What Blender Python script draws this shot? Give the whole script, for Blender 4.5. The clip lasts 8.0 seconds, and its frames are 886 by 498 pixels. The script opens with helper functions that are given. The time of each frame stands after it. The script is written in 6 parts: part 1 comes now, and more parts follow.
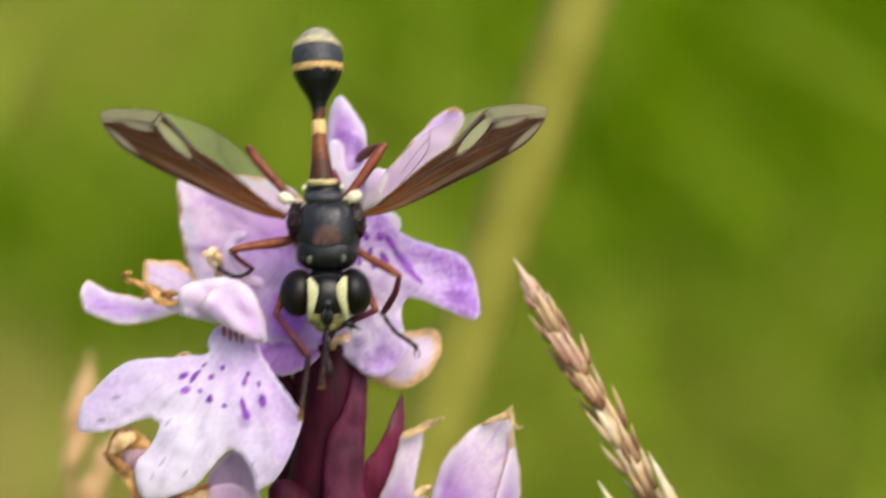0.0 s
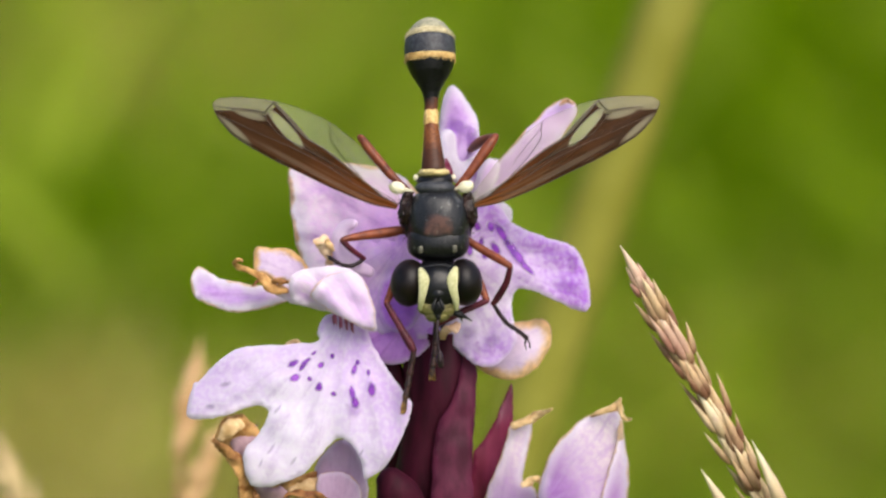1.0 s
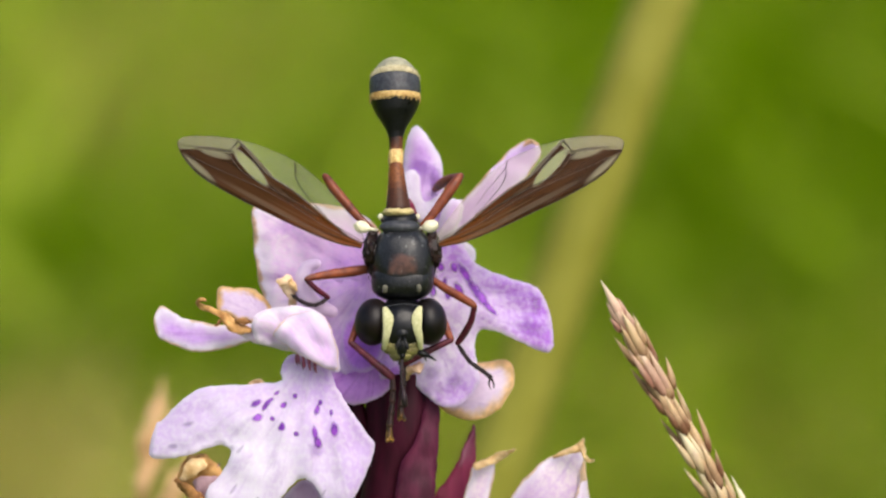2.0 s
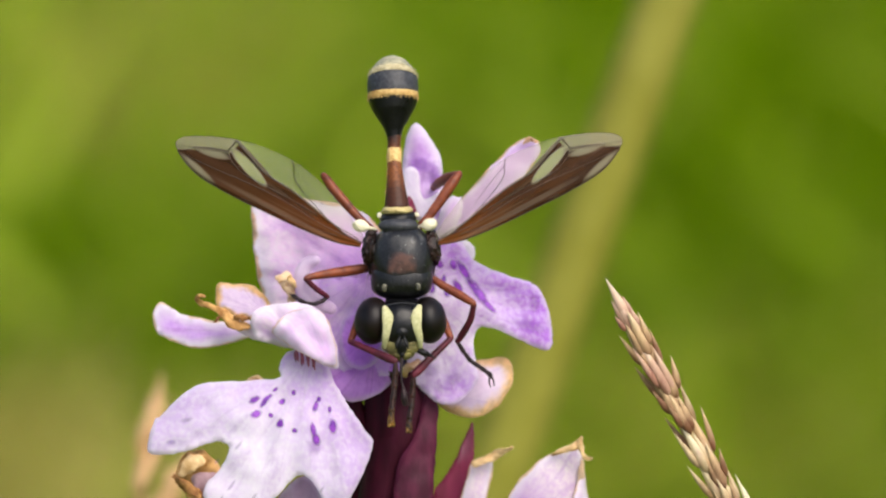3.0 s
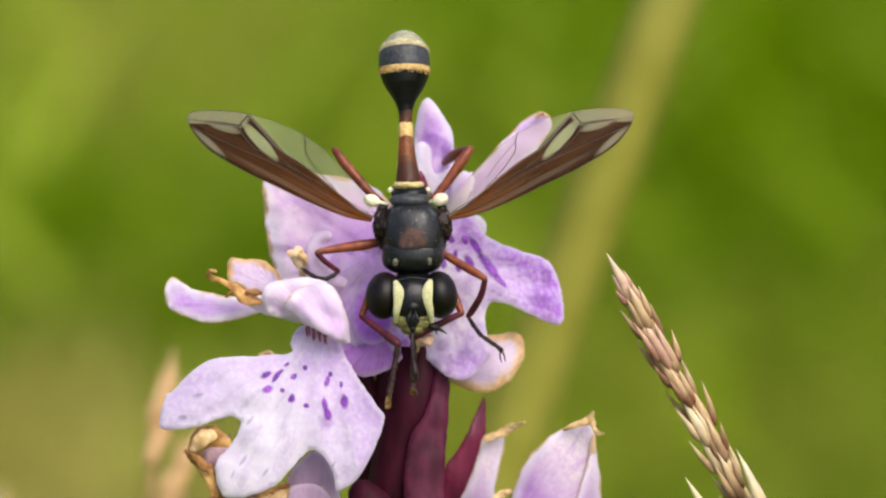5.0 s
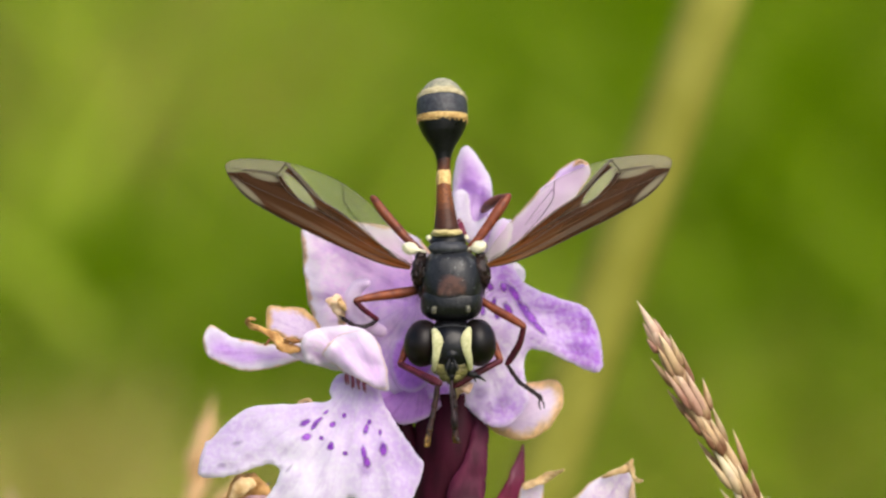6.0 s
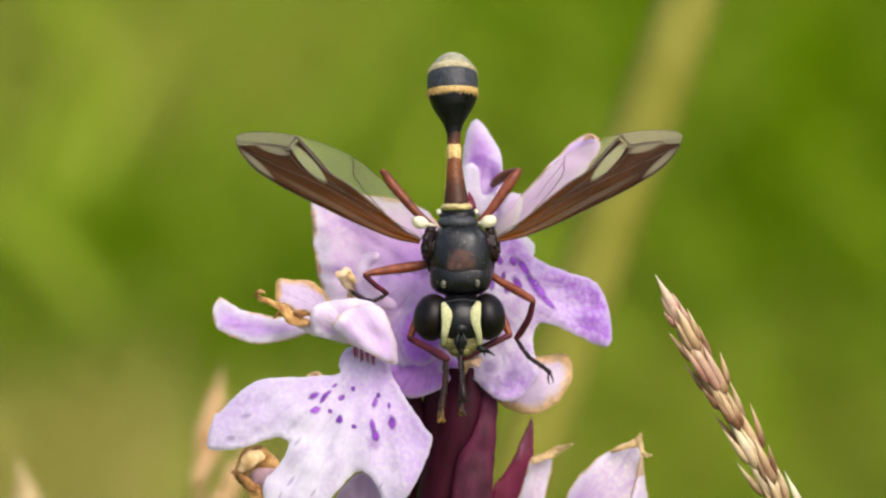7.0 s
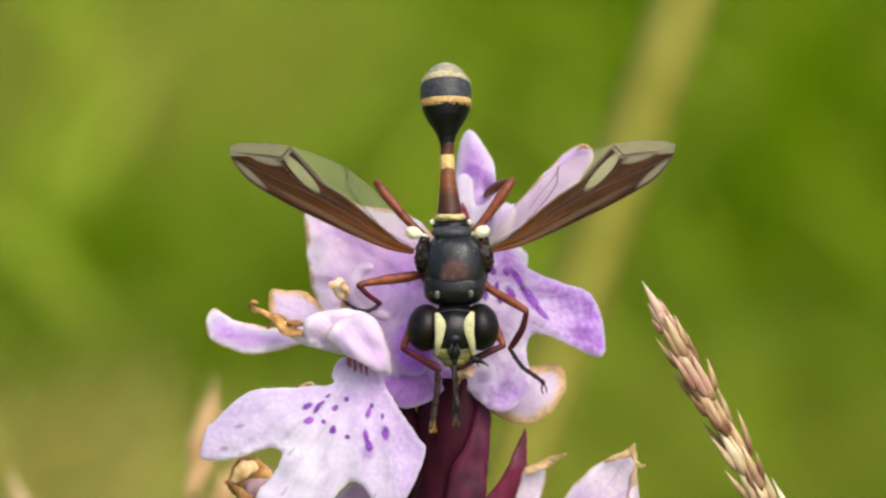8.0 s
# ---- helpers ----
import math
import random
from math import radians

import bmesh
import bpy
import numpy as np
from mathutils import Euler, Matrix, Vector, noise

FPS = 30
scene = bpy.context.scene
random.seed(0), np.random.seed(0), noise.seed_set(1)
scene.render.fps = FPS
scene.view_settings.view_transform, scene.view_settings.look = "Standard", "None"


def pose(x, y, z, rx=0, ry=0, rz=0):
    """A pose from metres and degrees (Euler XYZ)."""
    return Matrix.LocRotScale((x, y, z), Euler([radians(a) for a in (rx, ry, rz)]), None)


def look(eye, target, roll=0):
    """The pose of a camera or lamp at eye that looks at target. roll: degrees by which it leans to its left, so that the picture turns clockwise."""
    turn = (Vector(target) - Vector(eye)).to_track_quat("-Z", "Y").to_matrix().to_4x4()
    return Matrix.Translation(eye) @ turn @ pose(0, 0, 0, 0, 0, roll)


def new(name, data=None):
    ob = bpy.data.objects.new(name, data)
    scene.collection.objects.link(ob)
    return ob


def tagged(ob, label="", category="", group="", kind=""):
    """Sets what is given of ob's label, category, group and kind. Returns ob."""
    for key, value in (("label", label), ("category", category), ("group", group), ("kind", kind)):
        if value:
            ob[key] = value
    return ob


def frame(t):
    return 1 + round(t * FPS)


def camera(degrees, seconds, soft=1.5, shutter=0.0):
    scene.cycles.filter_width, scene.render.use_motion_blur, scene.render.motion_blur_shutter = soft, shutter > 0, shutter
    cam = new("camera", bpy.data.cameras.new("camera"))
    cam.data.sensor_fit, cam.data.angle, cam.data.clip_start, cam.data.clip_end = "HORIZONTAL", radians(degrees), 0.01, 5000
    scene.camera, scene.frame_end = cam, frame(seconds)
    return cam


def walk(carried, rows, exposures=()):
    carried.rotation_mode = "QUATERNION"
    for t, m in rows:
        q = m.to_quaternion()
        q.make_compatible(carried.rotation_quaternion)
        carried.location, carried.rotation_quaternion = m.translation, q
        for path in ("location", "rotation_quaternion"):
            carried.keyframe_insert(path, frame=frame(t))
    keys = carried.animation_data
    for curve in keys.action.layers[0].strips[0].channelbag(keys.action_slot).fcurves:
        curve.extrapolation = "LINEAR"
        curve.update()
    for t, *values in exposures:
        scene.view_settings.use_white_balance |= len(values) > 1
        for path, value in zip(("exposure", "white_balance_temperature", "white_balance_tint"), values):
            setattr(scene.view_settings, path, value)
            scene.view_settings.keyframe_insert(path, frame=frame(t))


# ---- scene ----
from mathutils import geometry

# ---- camera ----
# The working board: millimetres, x to the right, y up, d towards the viewer; its middle hangs H above the ground, tipped back.
PITCH, H, REACH = 15, 0.30, 212.0
BOARD = Matrix.Translation((0, 0, H)) @ Matrix.Rotation(radians(-PITCH), 4, "X")
MM = BOARD @ Matrix.Scale(0.001, 4)


def V(x, y, d=0.0):
    return Vector((x, -d, y))


def shot(ax, ay, roll):
    return look(MM @ V(0, 0, REACH), MM @ V(ax, ay, 0), roll)


cam = camera(9, 8.0, soft=2.3, shutter=0.3)
cam.data.dof.use_dof = True
cam.data.dof.focus_distance = 0.2115
cam.data.dof.aperture_fstop = 64
PATH = [
    (0, 4.186, 0.338, -0.42), (0.1, 4.931, 1.061, -0.47), (0.2, 4.769, 0.891, -0.52), (0.3, 4.207, 0.33, -0.58), (0.4, 3.809, 0.8, -0.63),
    (0.5, 2.635, 0.512, -0.68), (0.6, 1.436, 0.513, -0.54), (0.7, 0.633, 0.594, -0.41), (0.8, 0.486, 0.316, -0.27), (0.9, -0.143, -0.269, -0.14),
    (1, 0, 0, 0), (1.1, 0.238, 0.381, 0.02), (1.2, 0.366, 0.915, 0.03), (1.3, 0.296, 1.12, 0.05), (1.4, 0.972, 1.304, 0.06),
    (1.5, 1.363, 1.312, 0.08), (1.6, 1.59, 1.508, 0.12), (1.7, 1.246, 1.44, 0.17), (1.8, 1.296, 1.658, 0.21), (1.9, 1.786, 1.725, 0.26),
    (2, 1.377, 1.524, 0.3), (2.1, 1.498, 1.329, 0.35), (2.2, 1.815, 1.531, 0.4), (2.75, 1.6, 1.442, 0.51), (3.3, 1.385, 1.353, 0.62),
    (3.4, 1.97, 1.141, 0.54), (3.5, 2.006, 0.878, 0.45), (3.6, 2.345, 0.797, 0.46), (3.7, 2.311, 0.734, 0.47), (3.8, 2.21, 0.759, 0.47),
    (3.9, 1.848, 0.583, 0.48), (4, 0.361, 0.859, 0.49), (4.1, 0.293, 0.569, 0.52), (4.2, 0.842, 0.108, 0.55), (4.75, 0.935, 0.413, 0.525),
    (5.3, 1.029, 0.718, 0.5), (5.4, 0.757, 0.993, 0.42), (5.5, 1.123, 1.338, 0.35), (5.6, 1.111, 1.788, 0.34), (5.7, 0.99, 2.083, 0.34),
    (5.8, 0.146, 2.242, 0.33), (5.9, -0.128, 2.47, 0.33), (6, -0.488, 2.259, 0.32), (6.1, -0.76, 2.07, 0.34), (6.2, -0.437, 1.423, 0.37),
    (6.3, -0.028, 1.238, 0.39), (6.4, -0.188, 0.83, 0.42), (6.5, -0.483, 0.75, 0.44), (6.6, -0.529, 1.482, 0.46), (6.7, -0.549, 1.752, 0.49),
    (6.8, -0.39, 1.497, 0.51), (6.9, -0.669, 1.216, 0.54), (7, -0.841, 1.266, 0.56), (7.1, -0.697, 1.528, 0.51), (7.2, -0.023, 1.487, 0.47),
    (7.3, -0.004, 1.067, 0.42), (7.4, 0.143, 0.867, 0.38), (7.5, 0.269, 0.645, 0.33), (7.6, 0.184, 1.046, 0.37), (7.7, -0.164, 1.204, 0.41),
    (7.8, -0.358, 1.406, 0.46), (7.9, -0.224, 1.633, 0.5), (8, -0.593, 1.658, 0.54),
]
walk(cam, [(t, shot(ax, ay, roll)) for t, ax, ay, roll in PATH], exposures=[(0, 0.68), (8, 0.68)])

# ---- light ----
world = bpy.data.worlds.new("world")
scene.world = world
world.use_nodes = True
sky = world.node_tree.nodes.new("ShaderNodeTexSky")
sky.sky_type, sky.sun_disc = "NISHITA", False
sky.sun_elevation, sky.sun_rotation = radians(53), radians(148)
sky.air_density, sky.dust_density = 1.0, 4.0
world.node_tree.links.new(sky.outputs[0], world.node_tree.nodes["Background"].inputs[0])
world.node_tree.nodes["Background"].inputs[1].default_value = 0.142
sun = new("sun", bpy.data.lights.new("sun", "SUN"))
sun.data.energy, sun.data.angle, sun.data.color = 1.75, radians(50), (1.0, 0.95, 0.88)
sun.matrix_basis = look((0.52, -0.84, 1.30), (0, 0, 0))


# ---- materials ----
class Nodes:
    """A short way to write node materials."""

    def __init__(self, name):
        self.mat = bpy.data.materials.new(name)
        self.mat.use_nodes = True
        self.tree = self.mat.node_tree
        self.bsdf = self.tree.nodes["Principled BSDF"]
        self.out = self.tree.nodes["Material Output"]

    def node(self, kind):
        return self.tree.nodes.new("ShaderNode" + kind)

    def put(self, socket, value):
        if isinstance(value, bpy.types.NodeSocket):
            self.tree.links.new(value, socket)
        elif isinstance(value, tuple) and len(value) == 3 and socket.type == "RGBA":
            socket.default_value = (*value, 1)
        else:
            socket.default_value = value

    def coords(self, kind="Object"):
        return self.node("TexCoord").outputs[kind]

    def noise(self, scale, detail=3.0, rough=0.55, vector=None, stretch=None):
        v = vector or self.coords()
        if stretch:
            m = self.node("Mapping")
            self.put(m.inputs[0], v)
            m.inputs["Scale"].default_value = stretch
            v = m.outputs[0]
        n = self.node("TexNoise")
        self.put(n.inputs["Vector"], v)
        n.inputs["Scale"].default_value, n.inputs["Detail"].default_value, n.inputs["Roughness"].default_value = scale, detail, rough
        return n.outputs["Fac"]

    def ramp(self, value, *stops):
        r = self.node("ValToRGB")
        while len(r.color_ramp.elements) < len(stops):
            r.color_ramp.elements.new(0.5)
        for e, (p, c) in zip(r.color_ramp.elements, stops):
            e.position = p
            e.color = (*c, 1) if isinstance(c, tuple) else (c, c, c, 1)
        self.put(r.inputs[0], value)
        return r.outputs[0]

    def mix(self, fac, a, b):
        m = self.node("Mix")
        m.data_type = "RGBA"
        self.put(m.inputs[0], fac)
        self.put(m.inputs[6], a)
        self.put(m.inputs[7], b)
        return m.outputs[2]

    def calc(self, op, a, b=0.0, clamp=False):
        m = self.node("Math")
        m.operation, m.use_clamp = op, clamp
        self.put(m.inputs[0], a)
        self.put(m.inputs[1], b)
        return m.outputs[0]

    def step(self, value, low, high, a=0.0, b=1.0):
        m = self.node("MapRange")
        m.interpolation_type = "SMOOTHSTEP"
        for s, v in zip(m.inputs[:5], (value, low, high, a, b)):
            self.put(s, v)
        return m.outputs[0]

    def relief(self, height, strength=0.3, distance=0.00006):
        b = self.node("Bump")
        b.inputs["Strength"].default_value, b.inputs["Distance"].default_value = strength, distance
        self.put(b.inputs["Height"], height)
        self.put(self.bsdf.inputs["Normal"], b.outputs[0])

    def thin(self, colour, share):
        """Lets light through the sheet: part of the surface is translucent."""
        t = self.node("BsdfTranslucent")
        self.put(t.inputs[0], colour)
        m = self.node("MixShader")
        m.inputs[0].default_value = share
        self.tree.links.new(self.bsdf.outputs[0], m.inputs[1])
        self.tree.links.new(t.outputs[0], m.inputs[2])
        self.tree.links.new(m.outputs[0], self.out.inputs[0])


def plain(name, dark, light, scale=6000.0, rough=0.5, bump=0.3, coat=0.0, thin=0.0, spec=0.5, stretch=None):
    n = Nodes(name)
    a, b = n.noise(scale, stretch=stretch), n.noise(scale / 7)
    f = n.calc("ADD", n.calc("MULTIPLY", a, 0.6), n.calc("MULTIPLY", b, 0.4))
    col = n.ramp(f, (0.38, dark), (0.62, light))
    n.put(n.bsdf.inputs["Base Color"], col)
    n.put(n.bsdf.inputs["Roughness"], n.ramp(b, (0.3, max(rough - 0.1, 0.03)), (0.7, min(rough + 0.1, 1))))
    n.bsdf.inputs["Coat Weight"].default_value = coat
    n.bsdf.inputs["Specular IOR Level"].default_value = spec
    n.relief(a, bump)
    if thin:
        n.thin(col, thin)
    return n.mat


WHITE = (0.85, 0.785, 0.895)


def petal_skin(name, base, tip, streak, length, edge=0.0, tan=(0.55, 0.33, 0.13), thin=0.5, amount=0.5, pale=0.22, paleness=0.55, fray=3.5, bleach=0.3):
    """Petal: base colour at the claw, tip colour at the far end, veined fanwise and blotched; edge: width of the withered rim in mm."""
    n = Nodes(name)
    uv, fan = n.node("SeparateXYZ"), n.node("UVMap")
    n.put(uv.inputs[0], n.coords("UV"))
    fan.uv_map = "fan"
    rim, way = uv.outputs[0], uv.outputs[1]
    cloud, cells = n.noise(900.0, 4.0, 0.6), n.noise(5200.0, 3.0)
    veins = n.noise(1.0, 3.0, 0.6, vector=fan.outputs[0], stretch=(9.0, 0.35, 1))
    col = n.mix(n.step(n.calc("ADD", way, n.calc("MULTIPLY", n.calc("SUBTRACT", cloud, 0.5), 2.2)), length * 0.1, length), base, tip)
    col = n.mix(n.calc("MULTIPLY", n.step(n.calc("ADD", n.calc("MULTIPLY", cloud, 0.6), n.calc("MULTIPLY", veins, 0.4)), 0.46, 0.62), amount), col, streak)
    col = n.mix(n.calc("MULTIPLY", n.step(n.noise(2100.0, 4.0, 0.65), 0.47, 0.66), amount * 0.7), col, streak)
    col = n.mix(n.calc("MULTIPLY", n.step(n.calc("ADD", n.calc("MULTIPLY", n.noise(700.0, 4.0, 0.6), 0.6), n.calc("MULTIPLY", veins, 0.4)), 0.48, 0.60), bleach), col, WHITE)
    col = n.mix(n.calc("MULTIPLY", n.step(veins, 0.50, 0.64), 0.30), col, tuple(c * 0.72 for c in streak))
    col = n.mix(n.calc("MULTIPLY", n.step(cells, 0.38, 0.66), 0.34), col, tuple(min(0.92, c * 1.1 + 0.08) for c in base))
    col = n.mix(n.step(n.calc("ADD", rim, n.calc("MULTIPLY", n.calc("SUBTRACT", cloud, 0.5), pale)), 0.0, pale, paleness, 0.0), col, (0.84, 0.79, 0.86))
    if edge:
        rag = n.calc("ADD", rim, n.calc("MULTIPLY", n.calc("SUBTRACT", n.noise(1500.0, 3.0), 0.5), edge * fray))
        col = n.mix(n.step(rag, edge * 0.2, edge, 1.0, 0.0), col, n.ramp(n.noise(2500.0, 4.0), (0.36, tuple(c * 0.78 for c in tan)), (0.58, tuple(min(0.92, c * 1.08) for c in tan))))
    n.put(n.bsdf.inputs["Base Color"], col)
    n.bsdf.inputs["Roughness"].default_value = 0.5
    n.bsdf.inputs["Specular IOR Level"].default_value = 0.35
    n.bsdf.inputs["Sheen Weight"].default_value = 0.1
    n.relief(n.calc("ADD", n.calc("MULTIPLY", cells, 0.5), n.calc("ADD", veins, n.calc("MULTIPLY", cloud, 0.8))), 0.5, 0.00008)
    n.thin(col, thin)
    return n.mat


LILAC, VIOLET = (0.62, 0.36, 0.75), (0.45, 0.12, 0.64)
SKIN = {
    "lip": petal_skin("lip_skin", WHITE, (0.66, 0.45, 0.81), (0.66, 0.46, 0.80), 6.4, amount=0.12, bleach=0.5),
    "lip_purple": petal_skin("purple_lip_skin", (0.84, 0.75, 0.87), (0.48, 0.17, 0.74), VIOLET, 4.5, amount=0.30, bleach=0.12),
    "hood": petal_skin("hood_skin", (0.72, 0.46, 0.80), (0.90, 0.82, 0.87), LILAC, 3.6, amount=0.34, pale=0.5, paleness=0.8, bleach=0.5),
    "flap": petal_skin("flap_skin", (0.74, 0.50, 0.82), (0.91, 0.84, 0.89), LILAC, 3.4, edge=0.05, amount=0.40, tan=(0.80, 0.62, 0.54), pale=0.4, paleness=0.7, bleach=0.5, fray=4.0),
    "sepal": petal_skin("sepal_skin", (0.76, 0.46, 0.90), (0.92, 0.80, 0.91), VIOLET, 4.8, edge=0.15, amount=0.30, bleach=0.45, tan=(0.76, 0.52, 0.36), pale=0.9, paleness=0.75),
    "slender": petal_skin("slender_sepal_skin", (0.68, 0.46, 0.80), (0.74, 0.54, 0.82), LILAC, 6.0, edge=0.07, amount=0.35, tan=(0.66, 0.44, 0.24), pale=0.3),
    "hood_purple": petal_skin("purple_hood_skin", (0.66, 0.42, 0.80), (0.66, 0.42, 0.80), VIOLET, 4.5, amount=0.3, pale=0.6, paleness=0.8),
    "sepal_tan": petal_skin("withered_sepal_skin", (0.76, 0.62, 0.80), (0.84, 0.76, 0.78), LILAC, 4.0, edge=0.50, amount=0.15, tan=(0.84, 0.58, 0.30), fray=1.6),
    "sepal_side": petal_skin("side_sepal_skin", (0.66, 0.42, 0.84), (0.70, 0.47, 0.85), VIOLET, 6.0, edge=0.09, amount=0.28, pale=0.62, paleness=0.95, tan=(0.80, 0.58, 0.40)),
    "sepal_rim": petal_skin("rimmed_sepal_skin", (0.80, 0.66, 0.84), (0.89, 0.81, 0.86), LILAC, 4.0, edge=0.20, amount=0.25, tan=(0.76, 0.50, 0.23)),
    "petal": petal_skin("petal_skin", (0.86, 0.60, 0.95), (0.88, 0.68, 0.95), (0.64, 0.27, 0.86), 4.0, amount=0.5, thin=0.6, pale=0.4, paleness=0.6, bleach=0.5),
    "petal_lobe": petal_skin("violet_lobe_skin", (0.66, 0.32, 0.90), (0.82, 0.58, 0.94), VIOLET, 2.2, amount=0.4, thin=0.6, pale=0.22, paleness=0.6, bleach=0.25),
    "petal_deep": petal_skin("deep_violet_petal_skin", (0.70, 0.36, 0.84), (0.78, 0.50, 0.88), VIOLET, 4.0, amount=0.35, thin=0.6),
    # shade: lilac darkened and greyed, the shade below the lip put into the colour
    "shade": petal_skin("shaded_petal_skin", (0.48, 0.32, 0.48), (0.64, 0.48, 0.62), (0.44, 0.28, 0.48), 4.0, edge=0.03, amount=0.25),
    # bud: own tint plus upper-right light put into the violet-to-white colour run
    "bud": petal_skin("side_lit_bud_skin", (0.44, 0.20, 0.56), (0.86, 0.77, 0.80), LILAC, 3.6, edge=0.07, amount=0.10, tan=(0.70, 0.52, 0.34), bleach=0.2, pale=0.5, paleness=0.7),
}
DRY = plain("dry_petal", (0.30, 0.13, 0.036), (0.84, 0.52, 0.20), 2600.0, 0.7, 0.9, thin=0.35, spec=0.2)
DRY_PALE = plain("pale_dry_petal", (0.60, 0.38, 0.16), (0.90, 0.70, 0.40), 2600.0, 0.7, 0.9, thin=0.35, spec=0.2)
DRY_DARK = plain("brown_dry_petal", (0.16, 0.060, 0.022), (0.50, 0.25, 0.09), 2600.0, 0.7, 0.9, thin=0.2, spec=0.2)
DRY_PINK = plain("pink_dry_petal", (0.34, 0.20, 0.24), (0.62, 0.42, 0.44), 1300.0, 0.7, 0.6, thin=0.3, spec=0.2)
THROAT = plain("throat_red", (0.30, 0.05, 0.09), (0.55, 0.20, 0.28), 3000.0, 0.5, 0.3, thin=0.3)
CREAM_DRY = plain("cream_dry_petal", (0.66, 0.42, 0.22), (0.92, 0.76, 0.52), 2200.0, 0.7, 0.8, thin=0.35, spec=0.2)
TAN = plain("tan_tip", (0.62, 0.40, 0.18), (0.90, 0.70, 0.42), 2600.0, 0.65, 0.7, thin=0.4, spec=0.2)
PLUM = plain("plum_stem", (0.017, 0.0013, 0.005), (0.042, 0.004, 0.013), 2500.0, 0.6, 0.3, spec=0.10, stretch=(1, 1, 0.2))
MAUVE = plain("mauve_stem", (0.038, 0.0045, 0.014), (0.094, 0.014, 0.038), 2600.0, 0.55, 0.3, spec=0.16, stretch=(1, 1, 0.2))
WINE = plain("wine_bract", (0.15, 0.012, 0.042), (0.30, 0.036, 0.10), 2000.0, 0.45, 0.3, thin=0.25, stretch=(1, 1, 0.2))
FLANK = plain("flank_cuticle", (0.003, 0.002, 0.002), (0.028, 0.012, 0.009), 3500.0, 0.45, 0.6, spec=0.3)
BLACK = plain("black_cuticle", (0.002, 0.002, 0.0022), (0.007, 0.007, 0.0075), 9000.0, 0.34, 0.25, spec=0.22)
CROWN = plain("smooth_black", (0.002, 0.002, 0.0025), (0.008, 0.008, 0.009), 4000.0, 0.36, 0.25, spec=0.26)
DUSTED = plain("dusted_cuticle", (0.017, 0.018, 0.022), (0.052, 0.053, 0.058), 7000.0, 0.5, 0.4, spec=0.35)
CLUB_TIP = plain("pollen_grey", (0.12, 0.115, 0.075), (0.34, 0.32, 0.21), 5200.0, 0.6, 0.6)
PALE_DUST = plain("pale_dust", (0.34, 0.28, 0.14), (0.62, 0.54, 0.33), 6000.0, 0.6, 0.8)
WAIST = plain("tan_cuticle", (0.34, 0.26, 0.09), (0.58, 0.48, 0.22), 6000.0, 0.55, 0.4)
GOLD = plain("gold_dust", (0.34, 0.19, 0.045), (0.64, 0.45, 0.17), 6000.0, 0.6, 0.8)
STRIPE = plain("stripe_cuticle", (0.38, 0.37, 0.18), (0.54, 0.52, 0.30), 9000.0, 0.6, 0.2, spec=0.2)
CREAM = plain("cream_cuticle", (0.54, 0.50, 0.32), (0.72, 0.68, 0.50), 6000.0, 0.5, 0.2)
RUST = plain("rust_cuticle", (0.085, 0.017, 0.008), (0.23, 0.056, 0.019), 3000.0, 0.45, 0.4, spec=0.3)
DUST_LINE = plain("dust_line", (0.012, 0.012, 0.012), (0.17, 0.17, 0.16), 2600.0, 0.6, 0.4)
SHIN = plain("wine_cuticle", (0.032, 0.005, 0.010), (0.105, 0.015, 0.027), 3000.0, 0.5, 0.4, spec=0.22)
VEIN = plain("dark_vein", (0.012, 0.007, 0.004), (0.04, 0.022, 0.012), 6000.0, 0.5, 0.2)
TARSUS = plain("dark_tarsus", (0.006, 0.005, 0.006), (0.030, 0.014, 0.016), 9000.0, 0.45, 0.4, spec=0.25)
SHOULDER = plain("dim_yellow", (0.03, 0.028, 0.018), (0.15, 0.14, 0.085), 6000.0, 0.5, 0.4)
FACE = plain("yellow_face", (0.065, 0.055, 0.018), (0.27, 0.24, 0.085), 3000.0, 0.55, 0.5, spec=0.25)
HUSK_TAN = plain("tan_husk", (0.52, 0.31, 0.13), (0.68, 0.46, 0.23), 800.0, 0.55, 0.3, thin=0.2)
STRAW = plain("straw", (0.42, 0.30, 0.12), (0.62, 0.48, 0.24), 800.0, 0.55, 0.3, thin=0.15)
PALE_STRAW = plain("pale_straw", (0.50, 0.46, 0.25), (0.70, 0.65, 0.40), 600.0, 0.55, 0.3, thin=0.2)
OLIVE = plain("olive_stalk", (0.192, 0.186, 0.024), (0.252, 0.240, 0.042), 300.0, 0.6, 0.2, thin=0.1, spec=0.1)


def eye_skin():
    n = Nodes("compound_eye")
    v = n.node("TexVoronoi")
    v.inputs["Scale"].default_value = 26000.0
    n.put(v.inputs["Vector"], n.coords())
    n.put(n.bsdf.inputs["Base Color"], n.ramp(n.noise(900.0), (0.38, (0.002, 0.0018, 0.0018)), (0.62, (0.007, 0.004, 0.0035))))
    n.bsdf.inputs["Roughness"].default_value = 0.4
    n.bsdf.inputs["Specular IOR Level"].default_value = 0.22
    n.relief(v.outputs[0], 0.10, 0.00001)
    return n.mat


